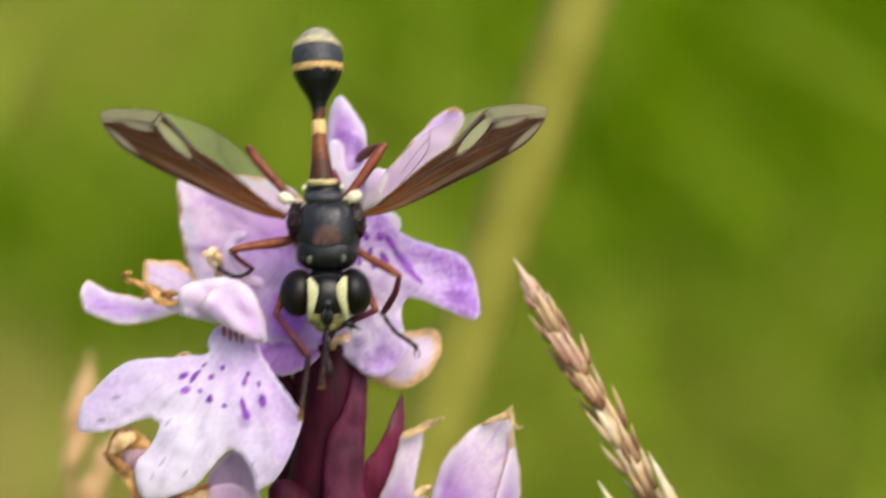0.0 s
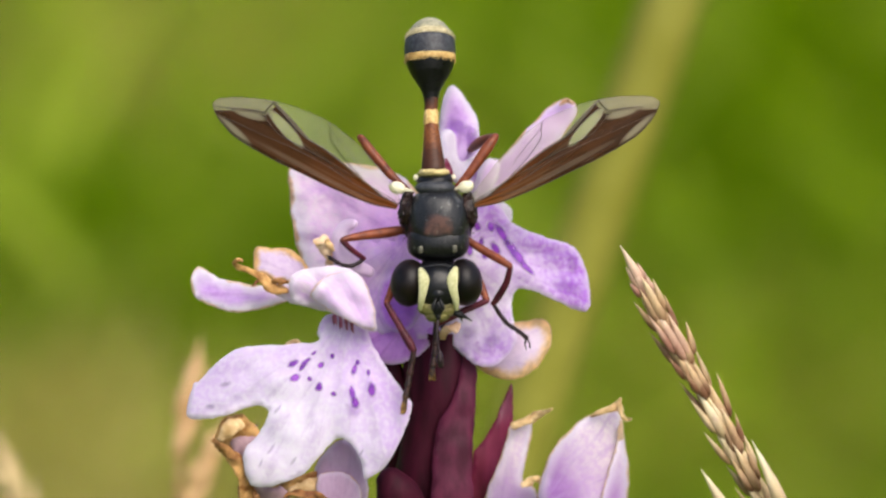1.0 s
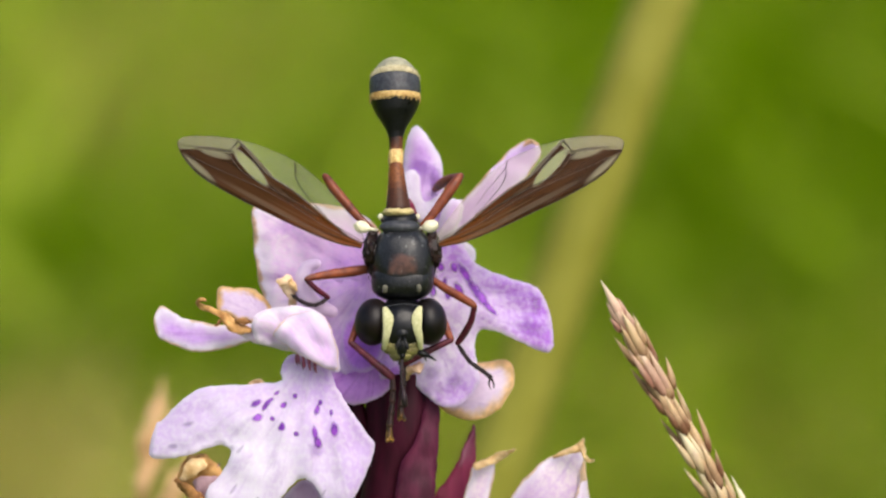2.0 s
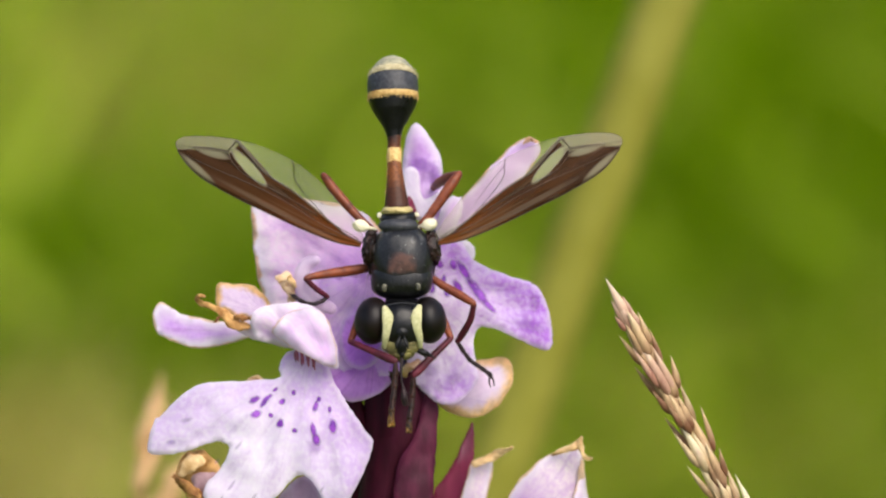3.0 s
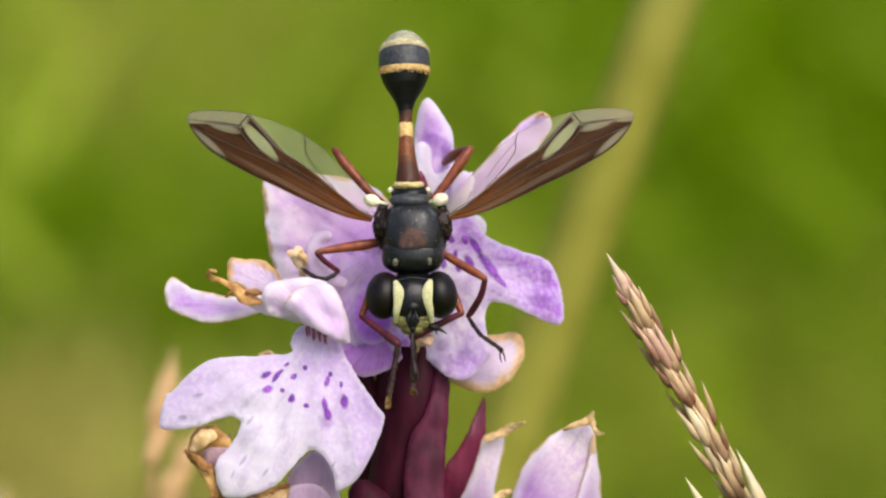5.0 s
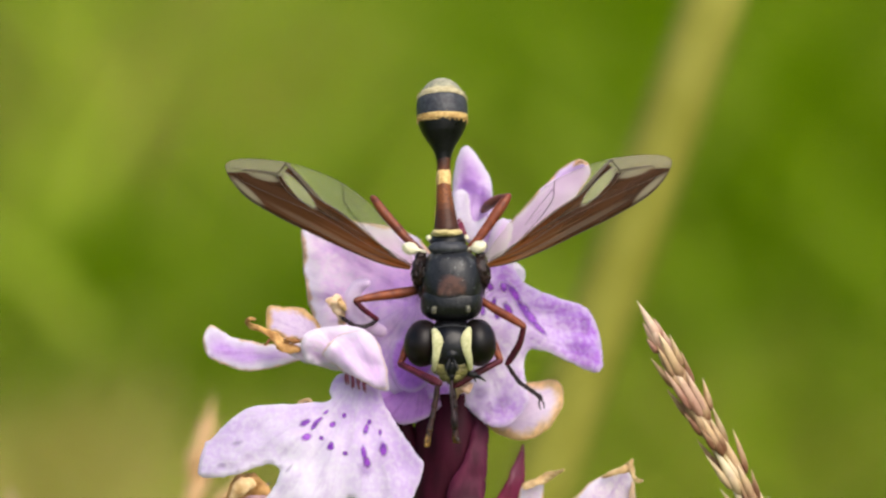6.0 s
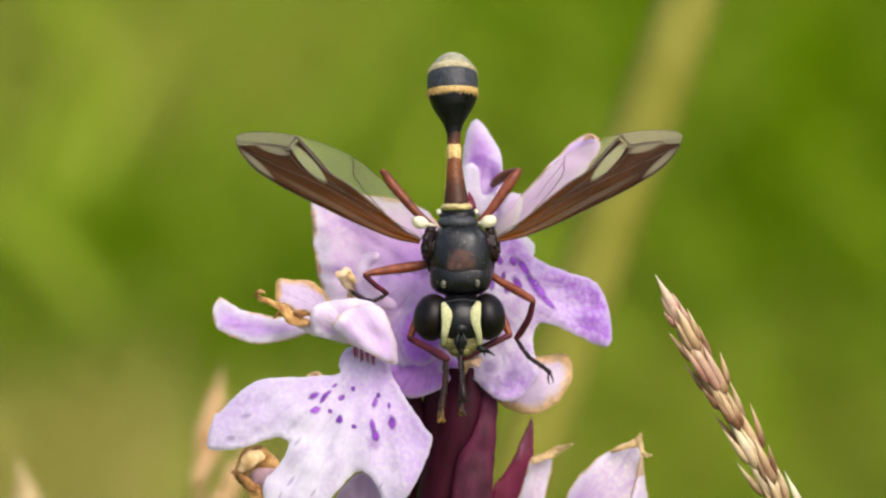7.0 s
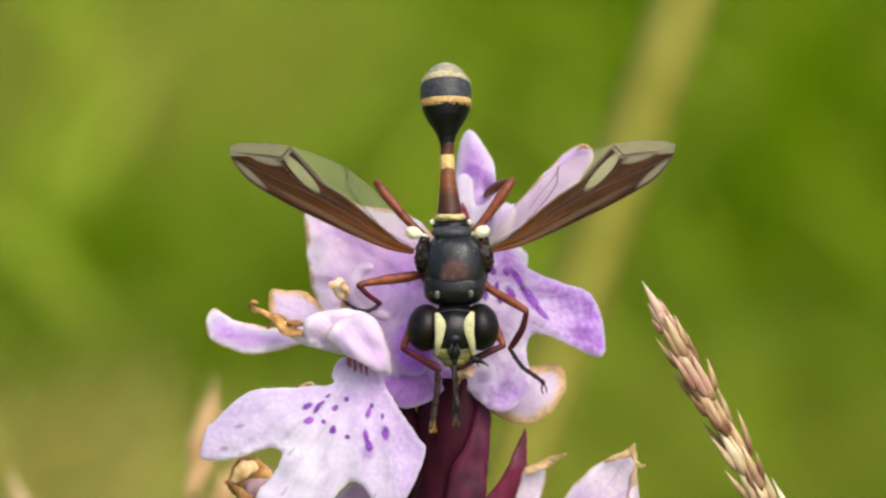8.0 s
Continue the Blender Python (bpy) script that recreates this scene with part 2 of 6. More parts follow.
def thorax_skin():
    """Black shield, its upper part greyed by dust and a painted-in soft highlight, with a red-brown patch in its
    middle; origin at the thorax's middle.
    """
    n = Nodes("thorax_skin")
    xyz = n.node("SeparateXYZ")
    n.put(xyz.inputs[0], n.coords())
    x, z = xyz.outputs[0], xyz.outputs[2]
    grain, cloud = n.noise(12000.0, 4.0), n.noise(1800.0, 4.0)
    col = n.ramp(grain, (0.38, (0.002, 0.002, 0.0025)), (0.62, (0.011, 0.011, 0.012)))
    # bluish grey towards the top: dust plus a soft sheen put into the colour
    dust_sheen = n.calc("MULTIPLY", n.step(n.calc("ADD", z, n.calc("MULTIPLY", n.calc("SUBTRACT", cloud, 0.5), 0.0012)), -0.0002, 0.0011), n.ramp(cloud, (0.35, 0.2), (0.65, 1.0)))
    col = n.mix(n.calc("MULTIPLY", dust_sheen, 0.26), col, (0.036, 0.040, 0.047))
    wob = n.calc("MULTIPLY", n.calc("SUBTRACT", n.noise(1700.0, 3.0), 0.5), 0.0005)
    fleck = n.step(n.noise(6500.0, 2.0), 0.66, 0.72)
    wave = n.calc("MULTIPLY", n.calc("SUBTRACT", n.noise(2100.0, 3.0), 0.5), 0.0005)
    r = n.calc("ADD", n.calc("POWER", n.calc("DIVIDE", n.calc("ADD", x, wob), 0.00040), 4.0), n.calc("POWER", n.calc("DIVIDE", n.calc("ADD", z, wave), 0.00030), 4.0))
    col = n.mix(n.calc("MULTIPLY", n.step(r, 0.0, 4.5, 1.0, 0.0), n.ramp(n.noise(3000.0, 3.0), (0.35, 0.25), (0.6, 0.85))), col, (0.092, 0.040, 0.027))
    col = n.mix(n.calc("MULTIPLY", fleck, 0.9), col, (0.16, 0.16, 0.15))
    smear = n.calc("MULTIPLY", n.step(n.noise(2300.0, 3.0), 0.58, 0.68), n.step(z, 0.0002, 0.0010))
    col = n.mix(n.calc("MULTIPLY", smear, 0.5), col, (0.10, 0.10, 0.10))
    n.put(n.bsdf.inputs["Base Color"], col)
    n.bsdf.inputs["Roughness"].default_value = 0.30
    n.bsdf.inputs["Specular IOR Level"].default_value = 0.32
    n.relief(n.calc("ADD", n.calc("MULTIPLY", grain, 0.5), cloud), 0.5, 0.00005)
    return n.mat


def wing_skin():
    """Smoky brown along the front edge, clear windows behind and near the tip; x runs from hinge to tip, y to the rear edge."""
    n = Nodes("wing_skin")
    xyz = n.node("SeparateXYZ")
    n.put(xyz.inputs[0], n.coords())
    a, b = (n.calc("MULTIPLY", xyz.outputs[i], 1000.0) for i in (0, 1))
    # rear limit of the smoky field: a long vein out to a cross vein, then down along the apex
    lim = n.ramp(n.calc("DIVIDE", a, 8.0), (0.0, 0.167), (0.084, 0.167), (0.186, 0.256), (0.32, 0.378), (0.42, 0.444), (0.544, 0.472), (0.655, 0.628), (0.735, 0.76), (0.757, 0.47), (0.8325, 0.36), (0.906, 0.22), (0.974, 0.06), (1.0, 0.0))
    lim = n.calc("SUBTRACT", n.calc("MULTIPLY", lim, 1.8), 0.3)
    smoke = n.step(n.calc("SUBTRACT", b, lim), -0.05, 0.06, 1.0, 0.0)

    def window(ca, cb, ra, rb, lean=0.0, low=0.7, high=1.2):
        da = n.calc("SUBTRACT", a, ca)
        db = n.calc("SUBTRACT", n.calc("SUBTRACT", b, cb), n.calc("MULTIPLY", da, lean))
        return n.step(n.calc("ADD", n.calc("POWER", n.calc("DIVIDE", da, ra), 2.0), n.calc("POWER", n.calc("DIVIDE", db, rb), 2.0)), low, high, 1.0, 0.0)

    clear = window(5.15, 0.46, 0.92, 0.22, 0.31)
    clear = n.calc("MAXIMUM", clear, n.calc("MULTIPLY", window(6.62, 0.25, 0.60, 0.14, -0.22, 0.25, 1.5), 0.52))
    clear = n.calc("MAXIMUM", clear, n.calc("MULTIPLY", window(6.88, -0.54, 0.78, 0.13, 0.20, 0.1, 1.6), 0.46))
    smoke = n.calc("MULTIPLY", smoke, n.calc("SUBTRACT", 1.0, n.calc("MULTIPLY", clear, 0.88)))
    rays = n.calc("MULTIPLY", window(3.2, -0.45, 3.0, 0.11, -0.02, 0.2, 1.3), 0.7)
    for args in ((3.4, 0.20, 1.7, 0.06, 0.12), (2.4, -0.22, 1.8, 0.05, -0.02)):
        rays = n.calc("MAXIMUM", rays, n.calc("MULTIPLY", window(*args, 0.2, 1.3), 0.5))
    smoke = n.calc("MULTIPLY", smoke, n.calc("SUBTRACT", 1.0, n.calc("MULTIPLY", rays, 0.11)))
    streak = n.noise(900.0, 3.0, stretch=(0.25, 2.0, 1))
    fog = n.calc("MULTIPLY", n.step(n.calc("SUBTRACT", a, n.calc("MULTIPLY", b, 0.3)), 5.4, 5.8), 0.34)
    smoke = n.calc("MAXIMUM", smoke, fog)
    # a brown seam follows the vein behind the window and the apex vein
    seam = n.calc("MAXIMUM", window(4.9, 0.74, 1.35, 0.10, 0.34, 0.1, 1.4), window(6.75, 0.36, 0.95, 0.09, -0.40, 0.1, 1.4))
    smoke = n.calc("MAXIMUM", smoke, n.calc("MULTIPLY", seam, 0.78))
    root = n.step(a, 0.3, 4.0, 1.0, 0.0)
    body = n.ramp(streak, (0.34, (0.034, 0.013, 0.005)), (0.66, (0.110, 0.043, 0.014)))
    tint = n.mix(smoke, (0.93, 0.94, 0.90), n.mix(n.step(a, 0.5, 5.5), (0.54, 0.22, 0.05), (0.28, 0.165, 0.075)))
    clear_b = n.node("BsdfTransparent")
    n.put(clear_b.inputs[0], tint)
    body = n.mix(n.calc("MULTIPLY", root, 0.60), n.mix(n.step(a, 3.5, 6.5, 0.0, 0.5), body, (0.040, 0.022, 0.012)), (0.19, 0.066, 0.010))
    n.put(n.bsdf.inputs["Base Color"], n.mix(smoke, (0.72, 0.68, 0.50), body))
    n.bsdf.inputs["Roughness"].default_value = 0.4
    n.bsdf.inputs["Specular IOR Level"].default_value = 0.10
    n.relief(streak, 0.25, 0.00004)
    m = n.node("MixShader")
    n.put(m.inputs[0], n.calc("ADD", n.calc("MULTIPLY", smoke, 0.50), n.calc("ADD", n.calc("MULTIPLY", clear, 0.05), 0.08)))
    n.tree.links.new(clear_b.outputs[0], m.inputs[1])
    n.tree.links.new(n.bsdf.outputs[0], m.inputs[2])
    n.tree.links.new(m.outputs[0], n.out.inputs[0])
    return n.mat


def stalk_skin():
    """Dark brown foot of the abdomen's stalk, turning amber red and then dark again towards the club; z runs along it."""
    n = Nodes("stalk_cuticle")
    z = n.node("SeparateXYZ")
    n.put(z.inputs[0], n.coords())
    g, c = n.noise(7000.0, 3.0), n.noise(1500.0, 3.0)
    along = n.calc("ADD", n.calc("MULTIPLY", z.outputs[2], 200.0), n.calc("MULTIPLY", n.calc("SUBTRACT", c, 0.5), 0.35))
    col = n.ramp(along, (0.40, (0.035, 0.011, 0.004)), (0.55, (0.060, 0.018, 0.006)), (0.72, (0.19, 0.060, 0.014)), (0.86, (0.15, 0.046, 0.012)), (0.97, (0.016, 0.006, 0.004)))
    n.put(n.bsdf.inputs["Base Color"], n.mix(n.calc("MULTIPLY", n.step(g, 0.4, 0.62), 0.4), col, (0.030, 0.010, 0.005)))
    n.bsdf.inputs["Roughness"].default_value = 0.5
    n.bsdf.inputs["Specular IOR Level"].default_value = 0.25
    n.relief(g, 0.3)
    return n.mat


STALK_SKIN = stalk_skin()


def toe_skin():
    """Dark brown foot that turns amber towards its pads; x runs along the foot."""
    n = Nodes("toe_skin")
    x = n.node("SeparateXYZ")
    n.put(x.inputs[0], n.coords())
    g = n.noise(7000.0, 3.0)
    dark = n.ramp(g, (0.38, (0.006, 0.004, 0.004)), (0.62, (0.036, 0.013, 0.010)))
    pad = n.ramp(g, (0.38, (0.09, 0.04, 0.008)), (0.62, (0.42, 0.24, 0.05)))
    f = n.calc("MULTIPLY", n.step(n.calc("ADD", x.outputs[0], n.calc("MULTIPLY", n.calc("SUBTRACT", n.noise(3500.0), 0.5), 0.0010)), 0.0018, 0.0024), 0.8)
    n.put(n.bsdf.inputs["Base Color"], n.mix(f, dark, pad))
    n.bsdf.inputs["Roughness"].default_value = 0.45
    n.bsdf.inputs["Specular IOR Level"].default_value = 0.25
    n.relief(g, 0.4)
    return n.mat


def husk_skin(name, low, mid, high):
    """Grass husk: darker at its foot, pale and papery at its point, ribbed, each one tinted its own way."""
    n = Nodes(name)
    z = n.node("SeparateXYZ")
    n.put(z.inputs[0], n.coords("Generated"))
    rib, blot = n.noise(2600.0, 3.0, stretch=(1, 1, 0.15)), n.noise(1500.0, 4.0)
    own = n.calc("ADD", n.calc("MULTIPLY", n.node("ObjectInfo").outputs["Random"], 0.4), n.calc("MULTIPLY", n.node("NewGeometry").outputs["Random Per Island"], 0.6))
    f = n.calc("ADD", n.calc("ADD", n.calc("MULTIPLY", z.outputs[2], 0.55), n.calc("MULTIPLY", n.calc("ADD", n.calc("MULTIPLY", rib, 0.5), n.calc("MULTIPLY", blot, 0.5)), 0.7)), n.calc("MULTIPLY", n.calc("SUBTRACT", own, 0.5), 0.5))
    col = n.ramp(f, (0.38, low), (0.66, mid), (0.98, high))
    col = n.mix(n.calc("MULTIPLY", n.step(blot, 0.5, 0.68), n.step(own, 0.3, 0.9, 0.1, 0.55)), col, (0.36, 0.15, 0.15))
    n.put(n.bsdf.inputs["Base Color"], col)
    n.bsdf.inputs["Roughness"].default_value = 0.55
    n.bsdf.inputs["Specular IOR Level"].default_value = 0.3
    n.relief(n.calc("ADD", rib, blot), 0.6, 0.00006)
    n.thin(col, 0.25)
    return n.mat


def mark_skin(name="nectar_mark", cover=0.97):
    """Purple nectar mark whose rim fades into the petal."""
    n = Nodes(name)
    uv = n.node("SeparateXYZ")
    n.put(uv.inputs[0], n.coords("UV"))
    fade = n.step(n.calc("ADD", uv.outputs[0], n.calc("MULTIPLY", n.calc("SUBTRACT", n.noise(5000.0), 0.5), 0.6)), 0.25, 1.05, cover, 0.0)
    n.put(n.bsdf.inputs["Base Color"], n.ramp(n.noise(4000.0), (0.4, (0.11, 0.006, 0.25)), (0.6, (0.24, 0.03, 0.43))))
    n.put(n.bsdf.inputs["Alpha"], fade)
    n.bsdf.inputs["Roughness"].default_value = 0.55
    return n.mat


def streak_skin():
    """Fine wine-red throat line."""
    n = Nodes("throat_line")
    uv = n.node("SeparateXYZ")
    n.put(uv.inputs[0], n.coords("UV"))
    n.put(n.bsdf.inputs["Base Color"], n.ramp(n.noise(4000.0), (0.4, (0.26, 0.03, 0.07)), (0.6, (0.42, 0.10, 0.16))))
    n.put(n.bsdf.inputs["Alpha"], n.step(uv.outputs[0], 0.5, 1.0, 0.85, 0.0))
    return n.mat


STREAK = streak_skin()


def blade_skin(name, dark, mid, light, thin=0.45, patch=None):
    """Meadow blades: every blade its own green, patches of drier growth."""
    n = Nodes(name)
    own = n.node("NewGeometry").outputs["Random Per Island"]
    col = n.ramp(n.calc("ADD", n.calc("MULTIPLY", own, 0.85), n.calc("MULTIPLY", n.noise(9.0, 2.0), 0.15)), (0.2, dark), (0.5, mid), (0.85, light))
    if patch:
        col = n.mix(n.calc("MULTIPLY", n.step(n.noise(7.0, 2.0), 0.56, 0.72), 0.7), col, patch)
    n.put(n.bsdf.inputs["Base Color"], col)
    n.bsdf.inputs["Roughness"].default_value = 0.6
    n.bsdf.inputs["Specular IOR Level"].default_value = 0.0
    n.thin(col, thin)
    return n.mat


def soil_skin():
    n = Nodes("meadow_floor")
    a, b = n.noise(40.0, 5.0), n.noise(3.0, 3.0)
    col = n.mix(b, n.ramp(a, (0.3, (0.07, 0.125, 0.003)), (0.7, (0.14, 0.21, 0.008))), n.ramp(a, (0.3, (0.07, 0.10, 0.008)), (0.7, (0.13, 0.16, 0.02))))
    n.put(n.bsdf.inputs["Base Color"], col)
    n.bsdf.inputs["Roughness"].default_value = 0.9
    n.bsdf.inputs["Specular IOR Level"].default_value = 0.1
    n.relief(a, 0.6, 0.01)
    return n.mat


EYE, THORAX, WING, MARK, SOIL, TOE = eye_skin(), thorax_skin(), wing_skin(), mark_skin(), soil_skin(), toe_skin()
MARK_FAINT = mark_skin("faint_blush", 0.3)
MARK_SOFT = mark_skin("violet_blush", 0.5)
# straw husk: its darkened foot colour also holds the shade between overlapping husks
HUSK = husk_skin("straw_husk", (0.20, 0.09, 0.045), (0.60, 0.41, 0.22), (0.86, 0.74, 0.48))
HUSK_ROSE = husk_skin("rose_husk", (0.34, 0.16, 0.11), (0.68, 0.47, 0.33), (0.88, 0.78, 0.58))
HUSK_GREY = husk_skin("grey_husk", (0.30, 0.19, 0.09), (0.64, 0.50, 0.29), (0.86, 0.80, 0.56))
HOOK = plain("hook_skin", (0.66, 0.48, 0.72), (0.84, 0.72, 0.84), 1200.0, 0.5, 0.5, thin=0.5)
PEACH = plain("peach_scrap", (0.62, 0.36, 0.20), (0.82, 0.62, 0.44), 2500.0, 0.6, 0.4, thin=0.3)

# ---- building helpers ----
PLACE = {}


def thing(name, origin, label, category, group="", kind="", upright=True):
    """An Empty that carries a thing; origin: a point of the board, or of the world when upright and on the ground."""
    ob = new(name)
    ob.empty_display_size = 0.002
    PLACE[ob.name] = Matrix.Translation(origin) if upright else BOARD @ Matrix.Translation(origin * 0.001)
    ob.matrix_basis = PLACE[ob.name]
    return tagged(ob, label, category, group, kind)


def part(name, bm, material, parent, label="", origin=None, smooth=True):
    """Links a bmesh, drawn on the board, as one mesh under a thing or a part; origin: where it hinges."""
    home = PLACE[parent.name]
    here = home if origin is None else BOARD @ Matrix.Translation(origin * 0.001)
    bm.transform(here.inverted() @ MM)
    bmesh.ops.recalc_face_normals(bm, faces=bm.faces)
    me = bpy.data.meshes.new(name)
    bm.to_mesh(me)
    bm.free()
    if smooth:
        me.polygons.foreach_set("use_smooth", [True] * len(me.polygons))
    me.materials.append(material)
    ob = new(name, me)
    ob.parent = parent
    ob.matrix_basis = home.inverted() @ here
    PLACE[ob.name] = here
    return tagged(ob, label)


def curve(points, n=6, closed=False):
    """A smooth line through vectors of any size."""
    pts = [np.array(p, float) for p in points]
    k, out = len(pts), []
    for i in range(k if closed else k - 1):
        a, b, c, e = (pts[j % k] if closed else pts[min(max(j, 0), k - 1)] for j in (i - 1, i, i + 1, i + 2))
        for s in range(n):
            t = s / n
            out.append(0.5 * (2 * b + (c - a) * t + (2 * a - 5 * b + 4 * c - e) * t * t + (3 * b - a - 3 * c + e) * t ** 3))
    if not closed:
        out.append(pts[-1])
    return out


def tube(rows, segs=10, n=5, flat=1.0, wobble=0.0, cap=0.8):
    """A round limb through rows of (point, radius), ends rounded off; flat squeezes it from front to back."""
    bm = bmesh.new()
    line = curve([(*p, r) for p, r in rows], n)
    pts, rad = [Vector(v[:3]) for v in line], [max(v[3], 0.004) for v in line]
    a, b = (pts[0] - pts[1]).normalized(), (pts[-1] - pts[-2]).normalized()
    pts = [pts[0] + a * rad[0] * cap, pts[0] + a * rad[0] * cap * 0.6] + pts + [pts[-1] + b * rad[-1] * cap * 0.6, pts[-1] + b * rad[-1] * cap]
    rad = [rad[0] * 0.25, rad[0] * 0.75] + rad + [rad[-1] * 0.75, rad[-1] * 0.25]
    rings, side = [], None
    for i, (p, r) in enumerate(zip(pts, rad)):
        t = (pts[min(i + 1, len(pts) - 1)] - pts[max(i - 1, 0)]).normalized()
        side = side or t.orthogonal()
        side = (side - t * side.dot(t)).normalized()
        up = t.cross(side)
        ring = []
        for j in range(segs):
            w = 2 * math.pi * j / segs
            q = (side * math.cos(w) + up * math.sin(w)) * r * (1 + wobble * noise.noise(p * 3 + Vector((w, 0, 0))))
            q.y *= flat
            ring.append(bm.verts.new(p + q))
        rings.append(ring)
    for g, h in zip(rings, rings[1:]):
        for j in range(segs):
            bm.faces.new((g[j], g[(j + 1) % segs], h[(j + 1) % segs], h[j]))
    bm.faces.new(rings[0])
    bm.faces.new(rings[-1])
    return bm


def lump(centre, rx, ry, rd, turn=0.0, sub=3, rough=0.0, fine=1.0, square=1.0):
    """A rounded body: half sizes across, up and towards the viewer, turned in the picture plane."""
    bm = bmesh.new()
    bmesh.ops.create_icosphere(bm, subdivisions=sub, radius=1.0)
    rot = Matrix.Rotation(radians(turn), 3, "Y")
    for v in bm.verts:
        k = 1 + rough * noise.noise(v.co * 2.2 * fine + centre)
        v.co = Vector([math.copysign(abs(c) ** square, c) for c in v.co])
        v.co = centre + rot @ Vector((v.co.x * rx * k, v.co.y * rd * k, v.co.z * ry * k))
    return bm


def join(*parts):
    first = parts[0]
    for other in parts[1:]:
        me = bpy.data.meshes.new("joint")
        other.to_mesh(me)
        other.free()
        first.from_mesh(me)
        bpy.data.meshes.remove(me)
    return first


def lie(x0, y0, d0, gx=0.0, gy=0.0, bend=0.0, ruffle=0.12, size=0.8, seed=0.0, bend_y=None, ribs=None):
    """How a petal lies: depth as a tilted, bowed and slightly crumpled sheet; ribs: (x, y, height, count) of folds fanning from its claw."""
    by = bend if bend_y is None else bend_y

    def fold(x, y):
        if ribs is None:
            return 0.0
        r = math.hypot(x - ribs[0], y - ribs[1])
        return ribs[2] * min(r, 4.0) * noise.noise((math.atan2(x - ribs[0], ribs[1] - y) * ribs[3], r * 0.22, seed + 9))

    def depth(x, y):
        u, v = x - x0, y - y0
        return fold(x, y) + d0 + gx * u + gy * v - bend * u * u - by * v * v + ruffle * noise.noise((x * size, y * size, seed)) + ruffle * 0.4 * noise.noise((x * size * 2.7, y * size * 2.7, seed + 5)) + ruffle * 0.9 * abs(noise.noise((x * size * 0.9, y * size * 0.9, seed + 13)))
    return depth


def sheet(outline, depth, base=None, step=0.21, thick=0.07, n=7, ragged=0.035, claw=None):
    """A petal: a smooth outline filled with a fine net, laid by depth(x, y), thick in the middle and thin at the rim.
    UV holds the distance to the rim and the distance to the base, both in mm."""
    ring = np.array(curve(outline, n, closed=True))
    for fine, share in ((1.6, 1.3), (5.0, 1.0), (11.0, 0.5)):
        ring += ragged * share * np.array([[noise.noise((p[0] * fine, p[1] * fine, 1)), noise.noise((p[0] * fine, p[1] * fine, 7))] for p in ring])
    lo, hi = ring.min(0), ring.max(0)
    base = np.array(base if base is not None else ring.mean(0))
    claw = base if claw is None else claw
    gx, gy = np.meshgrid(np.arange(lo[0], hi[0], step), np.arange(lo[1], hi[1], step * 0.87))
    gx[1::2] += step / 2
    grid = np.stack([gx.ravel(), gy.ravel()], 1)
    a, b = ring, np.roll(ring, -1, 0)

    def rim(p):
        ab = b - a
        t = np.clip(((p - a) * ab).sum(1) / np.maximum((ab * ab).sum(1), 1e-12), 0, 1)
        return np.sqrt((((a + ab * t[:, None]) - p) ** 2).sum(1).min())

    def inside(p):
        hit = (a[:, 1] > p[1]) != (b[:, 1] > p[1])
        xs = a[:, 0] + (p[1] - a[:, 1]) / np.where(b[:, 1] == a[:, 1], 1e-9, b[:, 1] - a[:, 1]) * (b[:, 0] - a[:, 0])
        return (hit & (p[0] < xs)).sum() % 2 == 1

    inner = [p for p in grid if inside(p) and rim(p) > step * 0.45]
    verts = [Vector(p) for p in ring] + [Vector(p) for p in inner]
    k = len(ring)
    flat, _, faces, _, _, _ = geometry.delaunay_2d_cdt(verts, [(i, (i + 1) % k) for i in range(k)], [], 1, 1e-7)
    bm = bmesh.new()
    uv, fan = bm.loops.layers.uv.new("uv"), bm.loops.layers.uv.new("fan")
    info, turn, front, back = {}, {}, [], []
    for p in flat:
        r = rim(np.array(p))
        h, dd = thick * (0.25 + 0.75 * min(r / 0.5, 1)) / 2, depth(p.x, p.y)
        row = []
        for s in (1, -1):
            v = bm.verts.new(V(p.x, p.y, dd + s * h))
            info[v] = (r, float(np.hypot(*(np.array(p) - base))))
            turn[v] = (math.atan2(p.x - claw[0], claw[1] - p.y), float(np.hypot(p.x - claw[0], p.y - claw[1])))
            row.append(v)
        front.append(row[0])
        back.append(row[1])
    count = {}
    for f in faces:
        bm.faces.new([front[i] for i in f])
        bm.faces.new([back[i] for i in reversed(f)])
        for i, j in zip(f, f[1:] + f[:1]):
            count[(i, j)] = 1
    for i, j in count:
        if (j, i) not in count:
            bm.faces.new((front[j], front[i], back[i], back[j]))
    for f in bm.faces:
        for l in f.loops:
            l[uv].uv, l[fan].uv = info[l.vert], turn[l.vert]
    return bm


